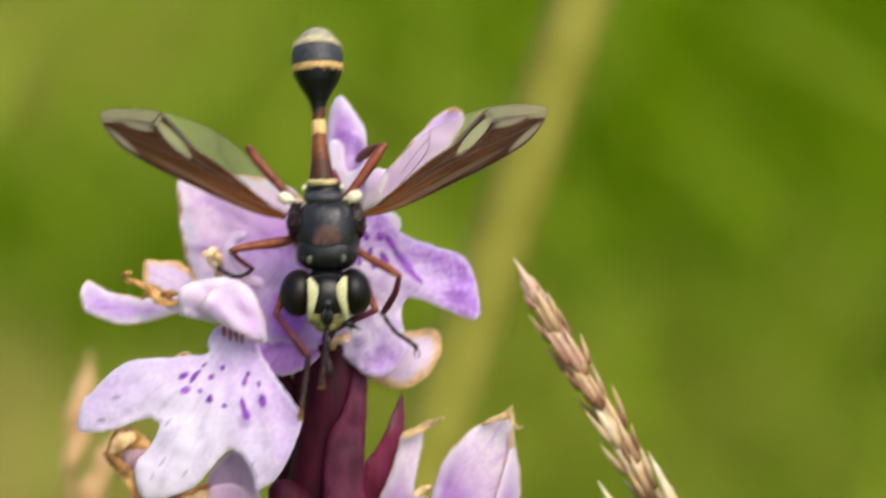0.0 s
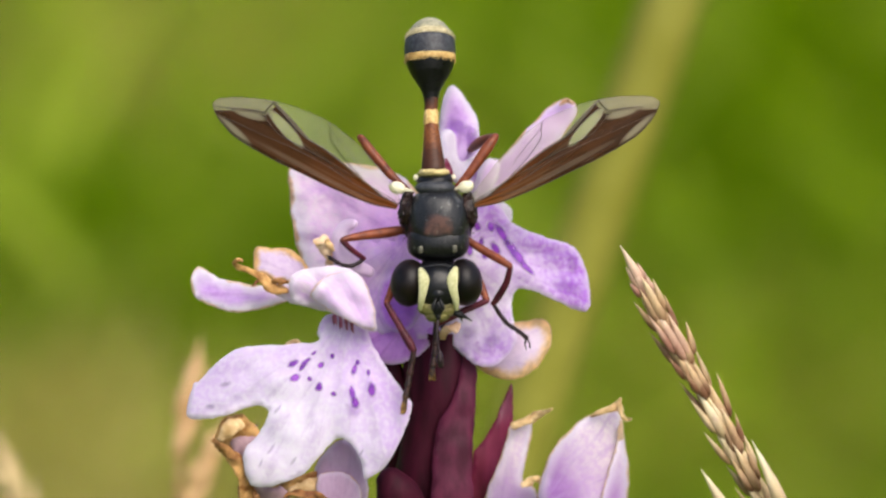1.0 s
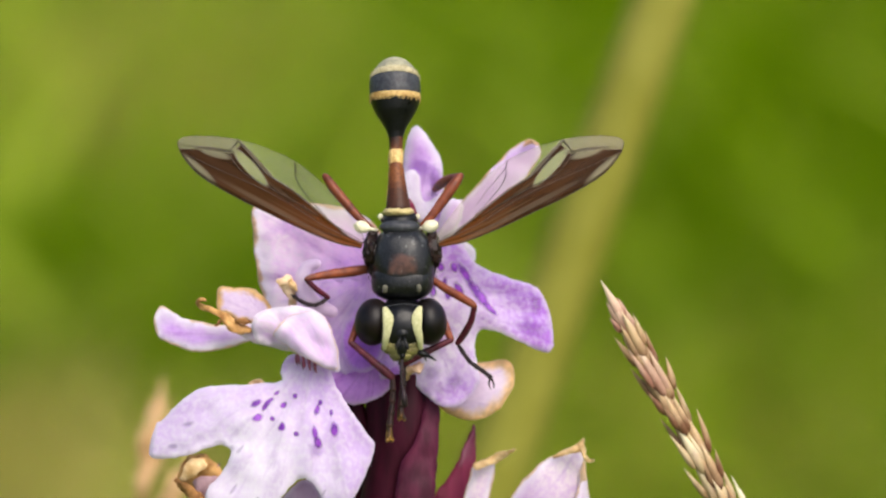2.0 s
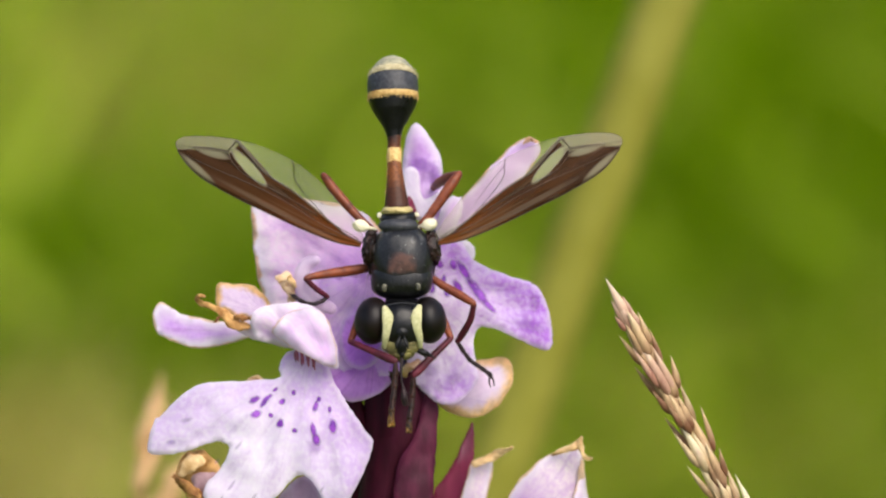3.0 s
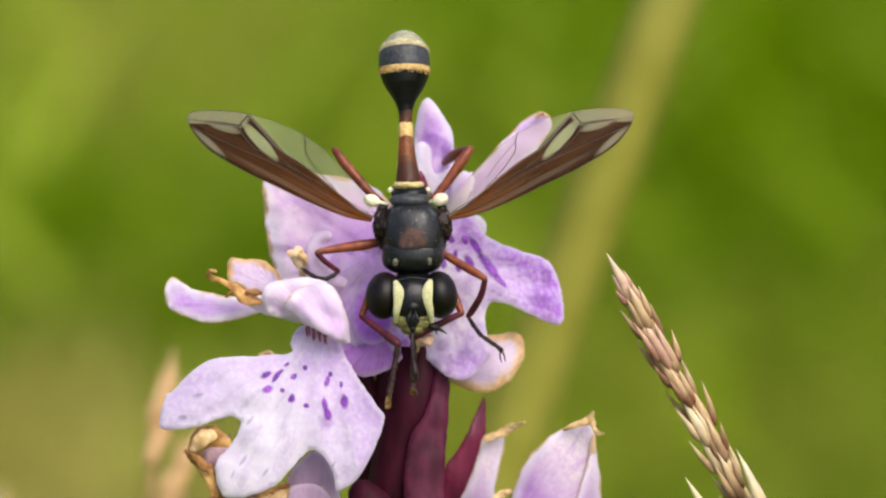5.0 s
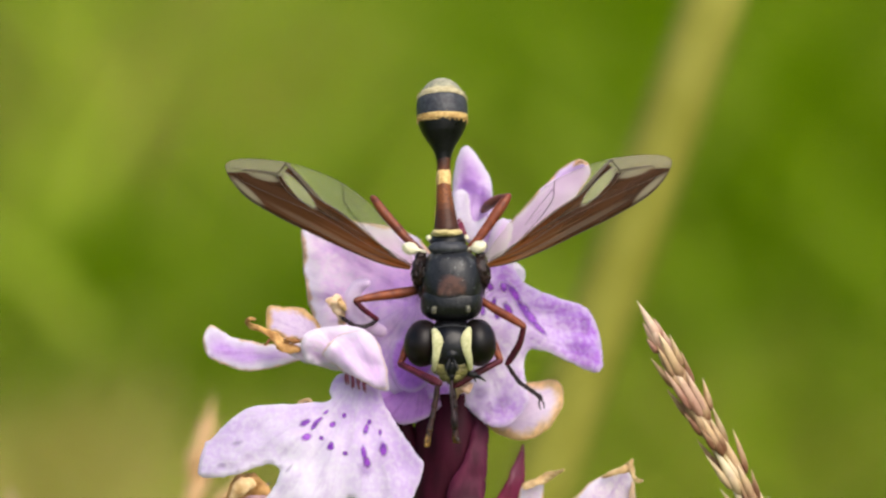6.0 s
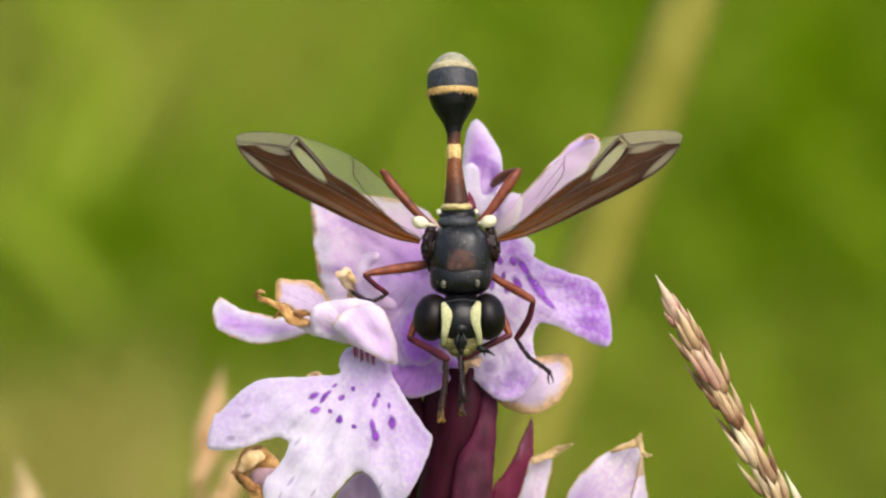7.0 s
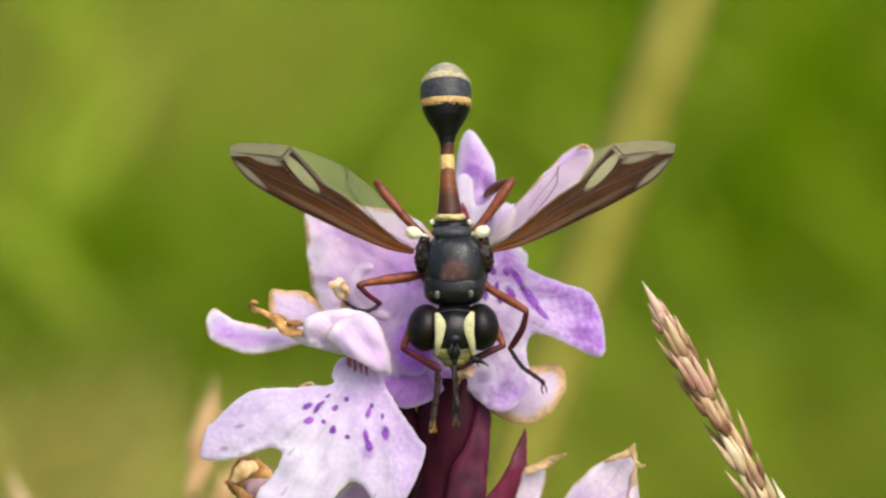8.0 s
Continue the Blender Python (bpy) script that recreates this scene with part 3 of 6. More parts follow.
def spot(x, y, rx, ry, turn, depth, lift=0.06):
    """A nectar mark that follows its petal, a hair above it; UV runs from 0 in the middle to 1 at the rim."""
    bm = bmesh.new()
    uv = bm.loops.layers.uv.new("uv")
    info, rings = {}, []
    c, s = math.cos(radians(turn)), math.sin(radians(turn))
    for r in (0.02, 0.4, 0.75, 1.0):
        ring = []
        for j in range(12):
            w = 2 * math.pi * j / 12
            k = r * (1 + 0.25 * noise.noise((x + math.cos(w), y + math.sin(w), 3)))
            u, q = rx * k * math.cos(w), ry * k * math.sin(w)
            px, py = x + u * c - q * s, y + u * s + q * c
            v = bm.verts.new(V(px, py, depth(px, py) + lift))
            info[v] = (r, 0)
            ring.append(v)
        rings.append(ring)
    bm.faces.new(rings[0])
    for g, h in zip(rings, rings[1:]):
        for j in range(12):
            bm.faces.new((g[j], g[(j + 1) % 12], h[(j + 1) % 12], h[j]))
    for f in bm.faces:
        for l in f.loops:
            l[uv].uv = info[l.vert]
    return bm


def grain(a, b, width, d_width=None, twist=0.0):
    """A pointed, keeled husk from a to b."""
    bm = bmesh.new()
    axis = b - a
    length, t = axis.length, axis.normalized()
    side = t.cross(Vector((math.sin(twist), -math.cos(twist), 0))).normalized()
    up = side.cross(t)
    dw = d_width or width * 0.8
    rings = []
    for i in range(11):
        s = i / 10
        w = max((math.sin(math.pi * min(s, 1) ** 0.66) ** 0.9) * (1 - 0.42 * s), 0.022)
        ring = []
        for j in range(9):
            q = 2 * math.pi * j / 9
            keel = 1 + 0.35 * max(math.cos(q), 0) ** 6 + 0.06 * math.sin(5 * q)
            ring.append(bm.verts.new(a + t * (length * s) + (side * math.sin(q) * width + up * math.cos(q) * dw * keel) * 0.5 * w + up * 0.06 * length * (s - s * s)))
        rings.append(ring)
    for g, h in zip(rings, rings[1:]):
        for j in range(9):
            bm.faces.new((g[j], g[(j + 1) % 9], h[(j + 1) % 9], h[j]))
    bm.faces.new(rings[0])
    bm.faces.new(rings[-1])
    return bm


def ribbon(rows, curl=1.1, twist=0.5, seed=0.0, thick=0.03, n=7, crumple=0.45):
    """A dried strip through rows of (point, half width): rolled across, twisted along, thin and crumpled."""
    bm = bmesh.new()
    line = curve([(*p, w) for p, w in rows], n)
    pts, wide = [Vector(v[:3]) for v in line], [max(v[3], 0.015) for v in line]
    nets = []
    for i, (p, w) in enumerate(zip(pts, wide)):
        t = (pts[min(i + 1, len(pts) - 1)] - pts[max(i - 1, 0)]).normalized()
        side = t.cross(Vector((0, -1, 0)))
        side = side.normalized() if side.length > 1e-3 else Vector((1, 0, 0))
        up = side.cross(t)
        turn = twist * 1.6 * math.sin(5 * i / len(pts) + seed)
        rot = Matrix.Rotation(turn, 3, t)
        both = []
        for s in (0.5, -0.5):
            row = []
            for j in range(7):
                u = (j / 3 - 1) * curl
                k = 1 + crumple * noise.noise(p * 2.6 + Vector((j * 0.6, seed, 0)))
                q = side * (math.sin(u) / math.sin(min(curl, 1.5)) * w * k) - up * ((1 - math.cos(u)) * w * k * 0.8) + up * (0.10 * noise.noise(p * 6.0 + Vector((0, j * 0.8, seed)))) + up * s * thick
                row.append(bm.verts.new(p + rot @ q))
            both.append(row)
        nets.append(both)
    for g, h in zip(nets, nets[1:]):
        for s in (0, 1):
            for j in range(6):
                bm.faces.new((g[s][j], g[s][j + 1], h[s][j + 1], h[s][j]))
        for j in (0, 6):
            bm.faces.new((g[0][j], g[1][j], h[1][j], h[0][j]))
    for e in (nets[0], nets[-1]):
        for j in range(6):
            bm.faces.new((e[0][j], e[0][j + 1], e[1][j + 1], e[1][j]))
    return bm


# ---- meadow ----
def meadow_floor():
    bm = bmesh.new()
    bmesh.ops.create_grid(bm, x_segments=60, y_segments=60, size=1.0)
    for v in bm.verts:
        r = v.co.length
        k = 0.5 + 1500 * max(r, 0.0) ** 6
        v.co = Vector((v.co.x * k * 2, v.co.y * k * 2, 0))
        v.co.z = 0.012 * noise.noise(v.co * 3.0) * min(1, r * 3) - 0.004
    me = bpy.data.meshes.new("ground")
    bm.to_mesh(me)
    bm.free()
    me.materials.append(SOIL)
    tagged(new("ground", me), "mossy green meadow floor between the grass", "ground", kind="structure")


def tuft_field(name, label, spots, material, tall, wide, seed):
    """Many bent blades in one mesh; spots: (x, y) of every foot."""
    rng = np.random.default_rng(seed)
    verts, faces = [], []
    for x, y in spots:
        h, w = tall * rng.uniform(0.55, 1.15), wide * rng.uniform(0.6, 1.3)
        a, lean, droop = rng.uniform(0, 2 * math.pi), rng.uniform(0.4, 1.3) * tall, rng.uniform(0, 2 * math.pi)
        sx, sy = math.cos(a) * w / 2, math.sin(a) * w / 2
        lx, ly = math.cos(droop) * lean, math.sin(droop) * lean
        k = len(verts)
        for s, b in ((0, 0.8), (0.35, 1.0), (0.7, 0.75)):
            px, py, z = x + lx * s * s, y + ly * s * s, h * (s - 0.12 * s * s) - 0.004
            verts += [(px - sx * b, py - sy * b, z), (px + sx * b, py + sy * b, z)]
        verts.append((x + lx, y + ly, h * 0.88))
        faces += [(k, k + 1, k + 3, k + 2), (k + 2, k + 3, k + 5, k + 4), (k + 4, k + 5, k + 6)]
    me = bpy.data.meshes.new(name)
    me.from_pydata(verts, [], faces)
    me.materials.append(material)
    return tagged(new(name, me), label, "grass", kind="stuff")


GREEN = blade_skin("meadow_blades", (0.226, 0.314, 0.021), (0.288, 0.380, 0.030), (0.348, 0.435, 0.045))
DEEP = blade_skin("deep_green_blades", (0.085, 0.165, 0.0004), (0.135, 0.245, 0.0008), (0.19, 0.31, 0.002))
HAY = blade_skin("dry_blades", (0.26, 0.28, 0.025), (0.40, 0.41, 0.05), (0.54, 0.54, 0.11))
STUBBLE = blade_skin("brown_blades", (0.17, 0.16, 0.02), (0.27, 0.25, 0.04), (0.36, 0.33, 0.07))

WITHER = blade_skin("withered_blades", (0.30, 0.265, 0.06), (0.42, 0.37, 0.09), (0.54, 0.48, 0.15))


def drift(n, x, y, rx, ry, seed):
    """Feet that thin out softly from a middle."""
    rng = np.random.default_rng(seed)
    return list(np.stack([rng.normal(x, rx, n), rng.normal(y, ry, n)], 1))


meadow_floor()
tuft_field("meadow_grass", "fresh green meadow grass blades, far out of focus", [p for p in drift(60000, 0.0, 1.05, 0.30, 0.42, 1) if (p[1] > 0.05 or abs(p[0]) > 0.2) and not (-0.16 < p[0] < -0.084 and 0.75 < p[1] < 1.35 and int(p[0] * 1e6) % 4)], GREEN, 0.05, 0.004, 2)
tuft_field("meadow_grass", "green meadow grass around the orchid", [p for p in drift(42000, 0.0, 0.6, 1.5, 1.6, 21) if abs(p[0]) > 0.16 or p[1] < -0.5 or p[1] > 0.9], GREEN, 0.085, 0.008, 22)
for n, x, y, rx, ry, skin, name, label, tall in (
    (3400, 0.100, 1.22, 0.040, 0.14, DEEP, "meadow_grass", "deep green dense grass on the meadow", 0.07),
    (260, 0.085, 0.88, 0.026, 0.05, HAY, "dry_grass", "pale yellow-green grass tuft in the meadow", 0.05),
    (760, -0.061, 0.97, 0.017, 0.05, DEEP, "meadow_grass", "deep green grass clump on the meadow", 0.06),
    (980, -0.099, 1.02, 0.013, 0.15, WITHER, "dry_grass", "yellowed dry grass tuft in the meadow", 0.05),
    (560, -0.078, 0.79, 0.020, 0.035, WITHER, "dry_grass", "yellowed dry grass tuft in the meadow", 0.06),
    (260, -0.082, 1.17, 0.022, 0.05, HAY, "dry_grass", "pale yellow-green grass tuft in the meadow", 0.05),
    (420, -0.086, 1.18, 0.022, 0.05, WITHER, "dry_grass", "yellowed dry grass tuft in the meadow", 0.05),
    (200, -0.033, 1.19, 0.010, 0.02, STUBBLE, "dry_grass", "brown withered grass patch in the meadow", 0.05),
    (220, 0.014, 1.06, 0.010, 0.025, STUBBLE, "dry_grass", "brown withered grass patch in the meadow", 0.05),
    (200, 0.046, 0.86, 0.012, 0.025, STUBBLE, "dry_grass", "brown withered grass patch in the meadow", 0.05),
    (150, -0.060, 0.94, 0.006, 0.012, STUBBLE, "dry_grass", "brown withered grass patch in the meadow", 0.05),
):
    tuft_field(name, label, drift(2 * n, x, y, rx, ry, n + int(x * 1000)), skin, tall, 0.003, n)
rng = np.random.default_rng(11)
ring = [(r * math.cos(a), r * math.sin(a)) for r, a in zip(1.5 + 16 * rng.random(26000) ** 0.8, rng.uniform(0, 2 * math.pi, 26000))]
tuft_field("far_meadow_grass", "wide green meadow grass all around", ring, GREEN, 0.16, 0.022, 8)


# ---- orchid ----
def orchid():
    foot = MM @ V(-0.2, -10.05, -6)
    foot.z = 0
    plant = thing("spotted_orchid", foot, "flowering spotted orchid with lilac and white petals, partly withered", "orchid")
    base = BOARD.inverted() @ foot * 1000
    # stem down to the meadow
    part("stem", tube([(base, 2.4), (base.lerp(V(-0.2, -10.05, -6), 0.5), 1.9), (V(-0.26, -14.43, -6), 1.321), (V(-0.26, -9.62, -6), 1.235), (V(-0.04, -6.12, -6.5), 1.065), (V(0.13, -3.5, -7), 0.724), (V(0.24, -0.86, -8), 0.341)], 16, 6), PLUM, plant, "dark plum ridged flower stem")
    part("ovary", tube([(V(0.24, -2.91, -4.2), 0.298), (V(0.04, -3.88, -3.6), 0.682), (V(-0.3, -5.39, -3.4), 0.895), (V(-0.69, -7.34, -3.6), 0.937), (V(-0.91, -9.96, -4), 0.98), (V(-0.92, -12.41, -5), 0.639)], 16, 6, wobble=0.06), PLUM, plant, "dark plum seed pod")
    part("ovary", tube([(V(-2.18, -3.44, -3.2), 0.277), (V(-1.93, -4.52, -3.4), 0.362), (V(-1.69, -5.72, -3.8), 0.49), (V(-1.54, -7.15, -4.4), 0.724), (V(-1.44, -8.92, -5), 0.809), (V(-1.07, -10.88, -5), 0.639)], 12, 5), PLUM, plant, "dark plum seed pod")
    part("ovary", tube([(V(-2.01, -8.76, -1.2), 0.596), (V(-1.69, -9.41, -1.4), 0.895), (V(-1.38, -10.53, -2.4), 0.98), (V(-0.85, -12.13, -4), 0.511)], 14, 5), PLUM, plant, "dark plum seed pod")
    # bracts
    d = lie(0.5, -7.0, -4.6, 0.0, 0.1, 0.08, 0.1)
    part("bract", sheet([(2.65, -5.16), (2.35, -5.75), (1.98, -6.62), (1.55, -7.38), (1.18, -7.86), (1.09, -8.9), (1, -10.42), (1.61, -10.42), (2.09, -8.9), (2.46, -7.59), (2.7, -6.29)], d, thick=0.12), WINE, plant, "pointed wine-red bract")
    d = lie(0.3, -5.0, -2.5, -0.1, -0.05, 0.16, 0.08, bend_y=0.0)
    part("bract", sheet([(0.86, -3.48), (1.12, -3.97), (1.3, -4.73), (1.21, -6.46), (1.12, -8.4), (1.1, -10.56), (-0.3, -10.56), (-0.39, -7.97), (-0.13, -6.63), (0.35, -5.72), (0.65, -4.73)], d, thick=0.12), MAUVE, plant, "mauve bract clasping the stem")

    # front flower
    flower = lambda name, outline, d, skin, label, b, **k: part(name, sheet(outline, d, base=b, **k), SKIN[skin] if skin in SKIN else skin, plant, label)
    d = lie(-5.0, -5.0, 0.3, 0.03, -0.14, 0.035, 0.13, 0.75, 2.0, ribs=(-3.6, -2.5, 0.055, 4.0))
    dlip = d
    lip = flower("lip", [(-4.47, -2.53), (-4.73, -3.07), (-4.77, -3.45), (-6.05, -3.62), (-7.33, -3.66), (-8.14, -3.96), (-8.71, -4.45), (-9.14, -4.92), (-9.44, -5.13), (-9.61, -5.73), (-9.61, -6.35), (-9.03, -6.41), (-8.18, -6.26), (-7.33, -5.96), (-6.86, -5.88), (-6.58, -6.09), (-6.73, -6.62), (-7.07, -7.11), (-7.41, -7.43), (-7.54, -7.97), (-7.33, -8.71), (-7.07, -8.97), (-6.26, -8.88), (-5.41, -8.54), (-4.77, -7.97), (-4.24, -7.33), (-3.81, -7.14), (-3.39, -7.43), (-3.07, -7.97), (-2.96, -8.63), (-2.6, -8.54), (-2, -7.97), (-1.47, -6.9), (-1.15, -5.9), (-1.47, -5.41), (-2, -4.66), (-2.39, -4.03), (-2.75, -3.39), (-2.96, -2.64), (-3.71, -2.45)], d, "lip", "white three-lobed lip with purple dashes", (-6.05, -7.65), step=0.2, claw=(-3.6, -2.53))
    for x, y, rx, ry, turn in ((-5.62, -4.3, 0.32, 0.149, 30), (-5.18, -4.26, 0.383, 0.106, 42), (-5.56, -4.84, 0.298, 0.17, 28), (-4.86, -3.92, 0.17, 0.085, 35), (-5.01, -4.88, 0.128, 0.128, 40), (-4.6, -4.37, 0.192, 0.128, 30), (-4.66, -5.18, 0.192, 0.234, -20), (-4.17, -4.03, 0.128, 0.128, 30), (-4.11, -5.45, 0.17, 0.128, 0), (-3.34, -4.54, 0.149, 0.256, -12), (-3.22, -4.28, 0.128, 0.128, 0), (-2.68, -5.26, 0.234, 0.341, 8), (-2.81, -4.66, 0.106, 0.17, 0), (-3.3, -5.77, 0.213, 0.256, 6), (-3.41, -5.41, 0.149, 0.383, 8), (-5.28, -4.45, 0.106, 0.256, -50),):
        part("nectar_mark", spot(x, y, rx * 0.92, ry * 1.05, turn, d), MARK, lip)
    for x, y, rx, ry, turn in ((-8.78, -5.94, 0.256, 0.128, 0), (-6.22, -6.03, 0.085, 0.298, -40), (-7.01, -6.62, 0.064, 0.213, -40), (-6.48, -7.54, 0.085, 0.32, -35), (-5.62, -7.97, 0.085, 0.256, -35), (-6.86, -8.07, 0.064, 0.213, -20), (-3.39, -6.05, 0.341, 0.383, 0), (-3.07, -7.65, 0.064, 0.213, -30), (-8.18, -5.09, 0.298, 0.106, 10),):
        part("blush", spot(x, y, rx, ry, turn, d), MARK_FAINT, lip)
    d = lie(-4.0, -1.6, 0.6, -0.06, -0.05, 0.05, 0.32, 0.9, 4.0, ribs=(-2.4, -3.4, 0.13, 6.0))
    flower("hood", [(-5.78, -1.68), (-5.73, -1.13), (-5.39, -0.83), (-4.55, -0.64), (-3.7, -0.68), (-3.06, -1.04), (-2.74, -1.68), (-2.53, -2.45), (-2.50, -3.05), (-2.85, -3.08), (-3.59, -2.65), (-4.55, -2.27), (-5.39, -2.1)], d, "hood", "pale pink arched hood petal", (-2.64, -3.17))
    d = lie(-3.6, -1.6, 1.22, -0.02, -0.16, 0.10, 0.24, 1.2, 6.0, ribs=(-2.4, -3.4, 0.12, 7.0))
    flower("hood", [(-4.98, -1.74), (-4.71, -1.29), (-4.16, -0.93), (-3.52, -0.83), (-2.99, -1.12), (-2.71, -1.78), (-2.55, -2.45), (-2.56, -3.0), (-2.95, -2.98), (-3.69, -2.61), (-4.43, -2.21)], d, "flap", "pale folded flap of the hood", (-2.64, -3.17), step=0.24)
    d = lie(-7.6, -1.6, -0.9, -0.05, -0.10, 0.03, 0.14, 0.9, 8.0)
    flower("sepal", [(-9.28, -0.66), (-9.5, -1.05), (-9.54, -1.43), (-9.37, -1.82), (-8.64, -2.22), (-7.79, -2.4), (-6.76, -2.25), (-5.82, -1.95), (-5.43, -1.69), (-6.07, -1.43), (-6.72, -1.39), (-7.57, -1.3), (-8.39, -1.09), (-8.86, -0.83)], d, "sepal_side", "narrow lilac side sepal curling up", (-5.62, -1.79))
    d = lie(-5.5, -1.9, 0.1, 0.05, 0.1, 0.08, 0.1, 0.9, 10.0)
    flower("sepal", [(-6.73, -1.09), (-6.26, -1.17), (-5.62, -1.43), (-4.98, -1.68), (-4.24, -2.11), (-4.45, -2.36), (-5.09, -2.21), (-5.83, -1.98), (-6.34, -1.68), (-6.69, -1.36)], d, "hood", "pink tapering sepal ending in a dried curl", (-4.35, -2.22))
    d = lie(-6.3, -0.6, -1.6, 0.05, -0.1, 0.08, 0.12, 0.9, 9.0)
    flower("sepal", [(-7.06, 0.09), (-6.57, 0.02), (-6.03, 0.06), (-5.58, -0.15), (-5.13, -0.73), (-5.34, -1.37), (-6.09, -1.27), (-6.74, -1.01), (-7.17, -0.79), (-7.19, -0.32)], d, "sepal_rim", "short sepal with a tan withered rim", (-5.41, -1.04))
    part("withered_tip", ribbon([(V(-5.75, -1.55, 0.35), 0.06), (V(-6.2, -1.42, 0.45), 0.30), (V(-6.6, -1.18, 0.4), 0.26), (V(-7.0, -0.93, 0.4), 0.15), (V(-7.36, -0.8, 0.5), 0.10), (V(-7.68, -0.72, 0.55), 0.13), (V(-7.86, -0.55, 0.6), 0.11), (V(-7.72, -0.38, 0.75), 0.09), (V(-7.5, -0.45, 0.7), 0.05)], 1.2, 0.55, 1.0, crumple=0.3), DRY, plant, "orange-brown dried curled petal tip")
    part("withered_tip", ribbon([(V(-6.42, -1.25, 0.5), 0.085), (V(-6.12, -1.19, 0.6), 0.106), (V(-5.82, -1.25, 0.6), 0.043)], 1.2, 0.5, 2.0), DRY_DARK, plant, "brown dried petal scrap")
    part("withered_tip", ribbon([(V(-6.99, -1.15, 0.5), 0.064), (V(-7.05, -1.32, 0.6), 0.064), (V(-7.2, -1.4, 0.6), 0.021)], 1.0, 0.4, 2.5), DRY_DARK, plant, "brown dried petal scrap")
    for x, y, rx, ry, turn in ((-4.13, -2.66, 0.064, 0.277, 8), (-3.88, -2.77, 0.064, 0.32, 0), (-3.62, -2.75, 0.064, 0.298, -8), (-3.41, -2.88, 0.064, 0.234, -16),):
        part("throat_streak", spot(x, y, rx, ry, turn, dlip, 0.08), STREAK, lip)
    part("column", join(*[tube([(V(x, -2.25 - 0.12 * k, 0.15), 0.045), (V(x + 0.08, -2.62 - 0.1 * k, 0.22), 0.055), (V(x + 0.12, -2.85 - 0.1 * k, 0.2), 0.02)], 8) for k, x in enumerate((-4.12, -3.92, -3.72, -3.50))]), THROAT, plant, "red-streaked throat column")
    # flower behind the fly
    d = lie(-4.0, 0.5, -3.0, 0.08, -0.14, 0.05, 0.34, 0.7, 12.0, ribs=(-1.0, -1.0, 0.07, 3.0))
    flower("sepal", [(-5.96, 3), (-5.87, 1.96), (-5.74, 0.88), (-5.57, 0.02), (-5.16, -0.88), (-3.97, -1.06), (-2.68, -0.84), (-1.38, -0.19), (-0.78, 0.88), (-0.84, 1.96), (-1.49, 2.72), (-2.24, 3.09), (-3.54, 3.3), (-4.83, 3.35), (-5.7, 3.26)], d, "sepal", "broad lilac sepal with a faint brown rim", (-0.94, 0.23))
    d = lie(-2.0, -1.5, -2.3, 0.0, -0.22, 0.06, 0.3, 0.9, 14.0, ribs=(-1.4, 0.6, 0.09, 3.0))
    flower("petal", [(-3.97, 0.24), (-3.11, 0.78), (-1.6, 0.89), (-0.52, 0.24), (-0.19, -1.71), (-0.41, -3.22), (-1.06, -3.43), (-1.81, -3.35), (-2.42, -3.17), (-2.89, -2.57), (-3.28, -1.49)], d, "petal", "violet inner petal", (-1.36, 0.45))
    d = lie(-1.6, -3.6, -2.0, 0.0, -0.12, 0.1, 0.15, 0.9, 15.0)
    flower("petal", [(-2.99, -3.16), (-2.24, -3.03), (-1.38, -2.84), (-0.62, -2.77), (-0.13, -2.99), (-0.34, -3.46), (-0.82, -3.98), (-1.48, -4.3), (-2.06, -4.39), (-2.62, -4.11), (-2.92, -3.63)], d, "petal_deep", "violet lower petal", (-1.15, -2.53))
    d = lie(-1.7, -2.0, -1.55, 0.0, -0.10, 0.16, 0.12, 1.0, 16.0, bend_y=0.12)
    flower("petal", [(-2.30, -1.25), (-1.62, -1.0), (-1.0, -1.4), (-0.84, -2.2), (-1.12, -2.9), (-1.66, -3.18), (-2.2, -2.92), (-2.48, -2.15)], d, "petal_lobe", "violet rounded lobe with a pale rim", (-1.7, -2.2))
    part("hook", tube([(V(-2.76, -0.88, -1), 0.213), (V(-3.55, -0.49, -0.7), 0.341), (V(-3.93, 0.02, -0.5), 0.298), (V(-3.88, 0.53, -0.4), 0.298), (V(-3.63, 0.85, -0.3), 0.256), (V(-3.35, 0.96, -0.1), 0.17)], 12, 5, flat=0.6, wobble=0.2), HOOK, plant, "pale hooked petal lobe")
    part("withered_tip", ribbon([(V(-4.22, -0.80, -0.9), 0.10), (V(-4.30, -0.45, -0.7), 0.17), (V(-4.40, -0.05, -0.55), 0.20), (V(-4.50, 0.25, -0.5), 0.27), (V(-4.66, 0.44, -0.5), 0.16)], 0.8, 0.25, 4.0, crumple=0.7), CREAM_DRY, plant, "cream withered knob")
    part("withered_tip", ribbon([(V(-4.50, 0.12, -0.4), 0.09), (V(-4.70, 0.28, -0.35), 0.15), (V(-4.92, 0.30, -0.4), 0.06)], 1.0, 0.4, 4.5, crumple=0.8), CREAM_DRY, plant, "cream withered knob")
    part("withered_tip", ribbon([(V(-4.18, -0.11, -0.4), 0.085), (V(-4.27, 0.19, -0.3), 0.149), (V(-4.39, 0.36, -0.3), 0.085)], 1.3, 0.4, 5.0), DRY_PALE, plant, "pale dried scrap")
    d = lie(0.6, 4.5, -3.0, -0.1, -0.12, 0.25, 0.15, 0.9, 17.0, bend_y=0.02)
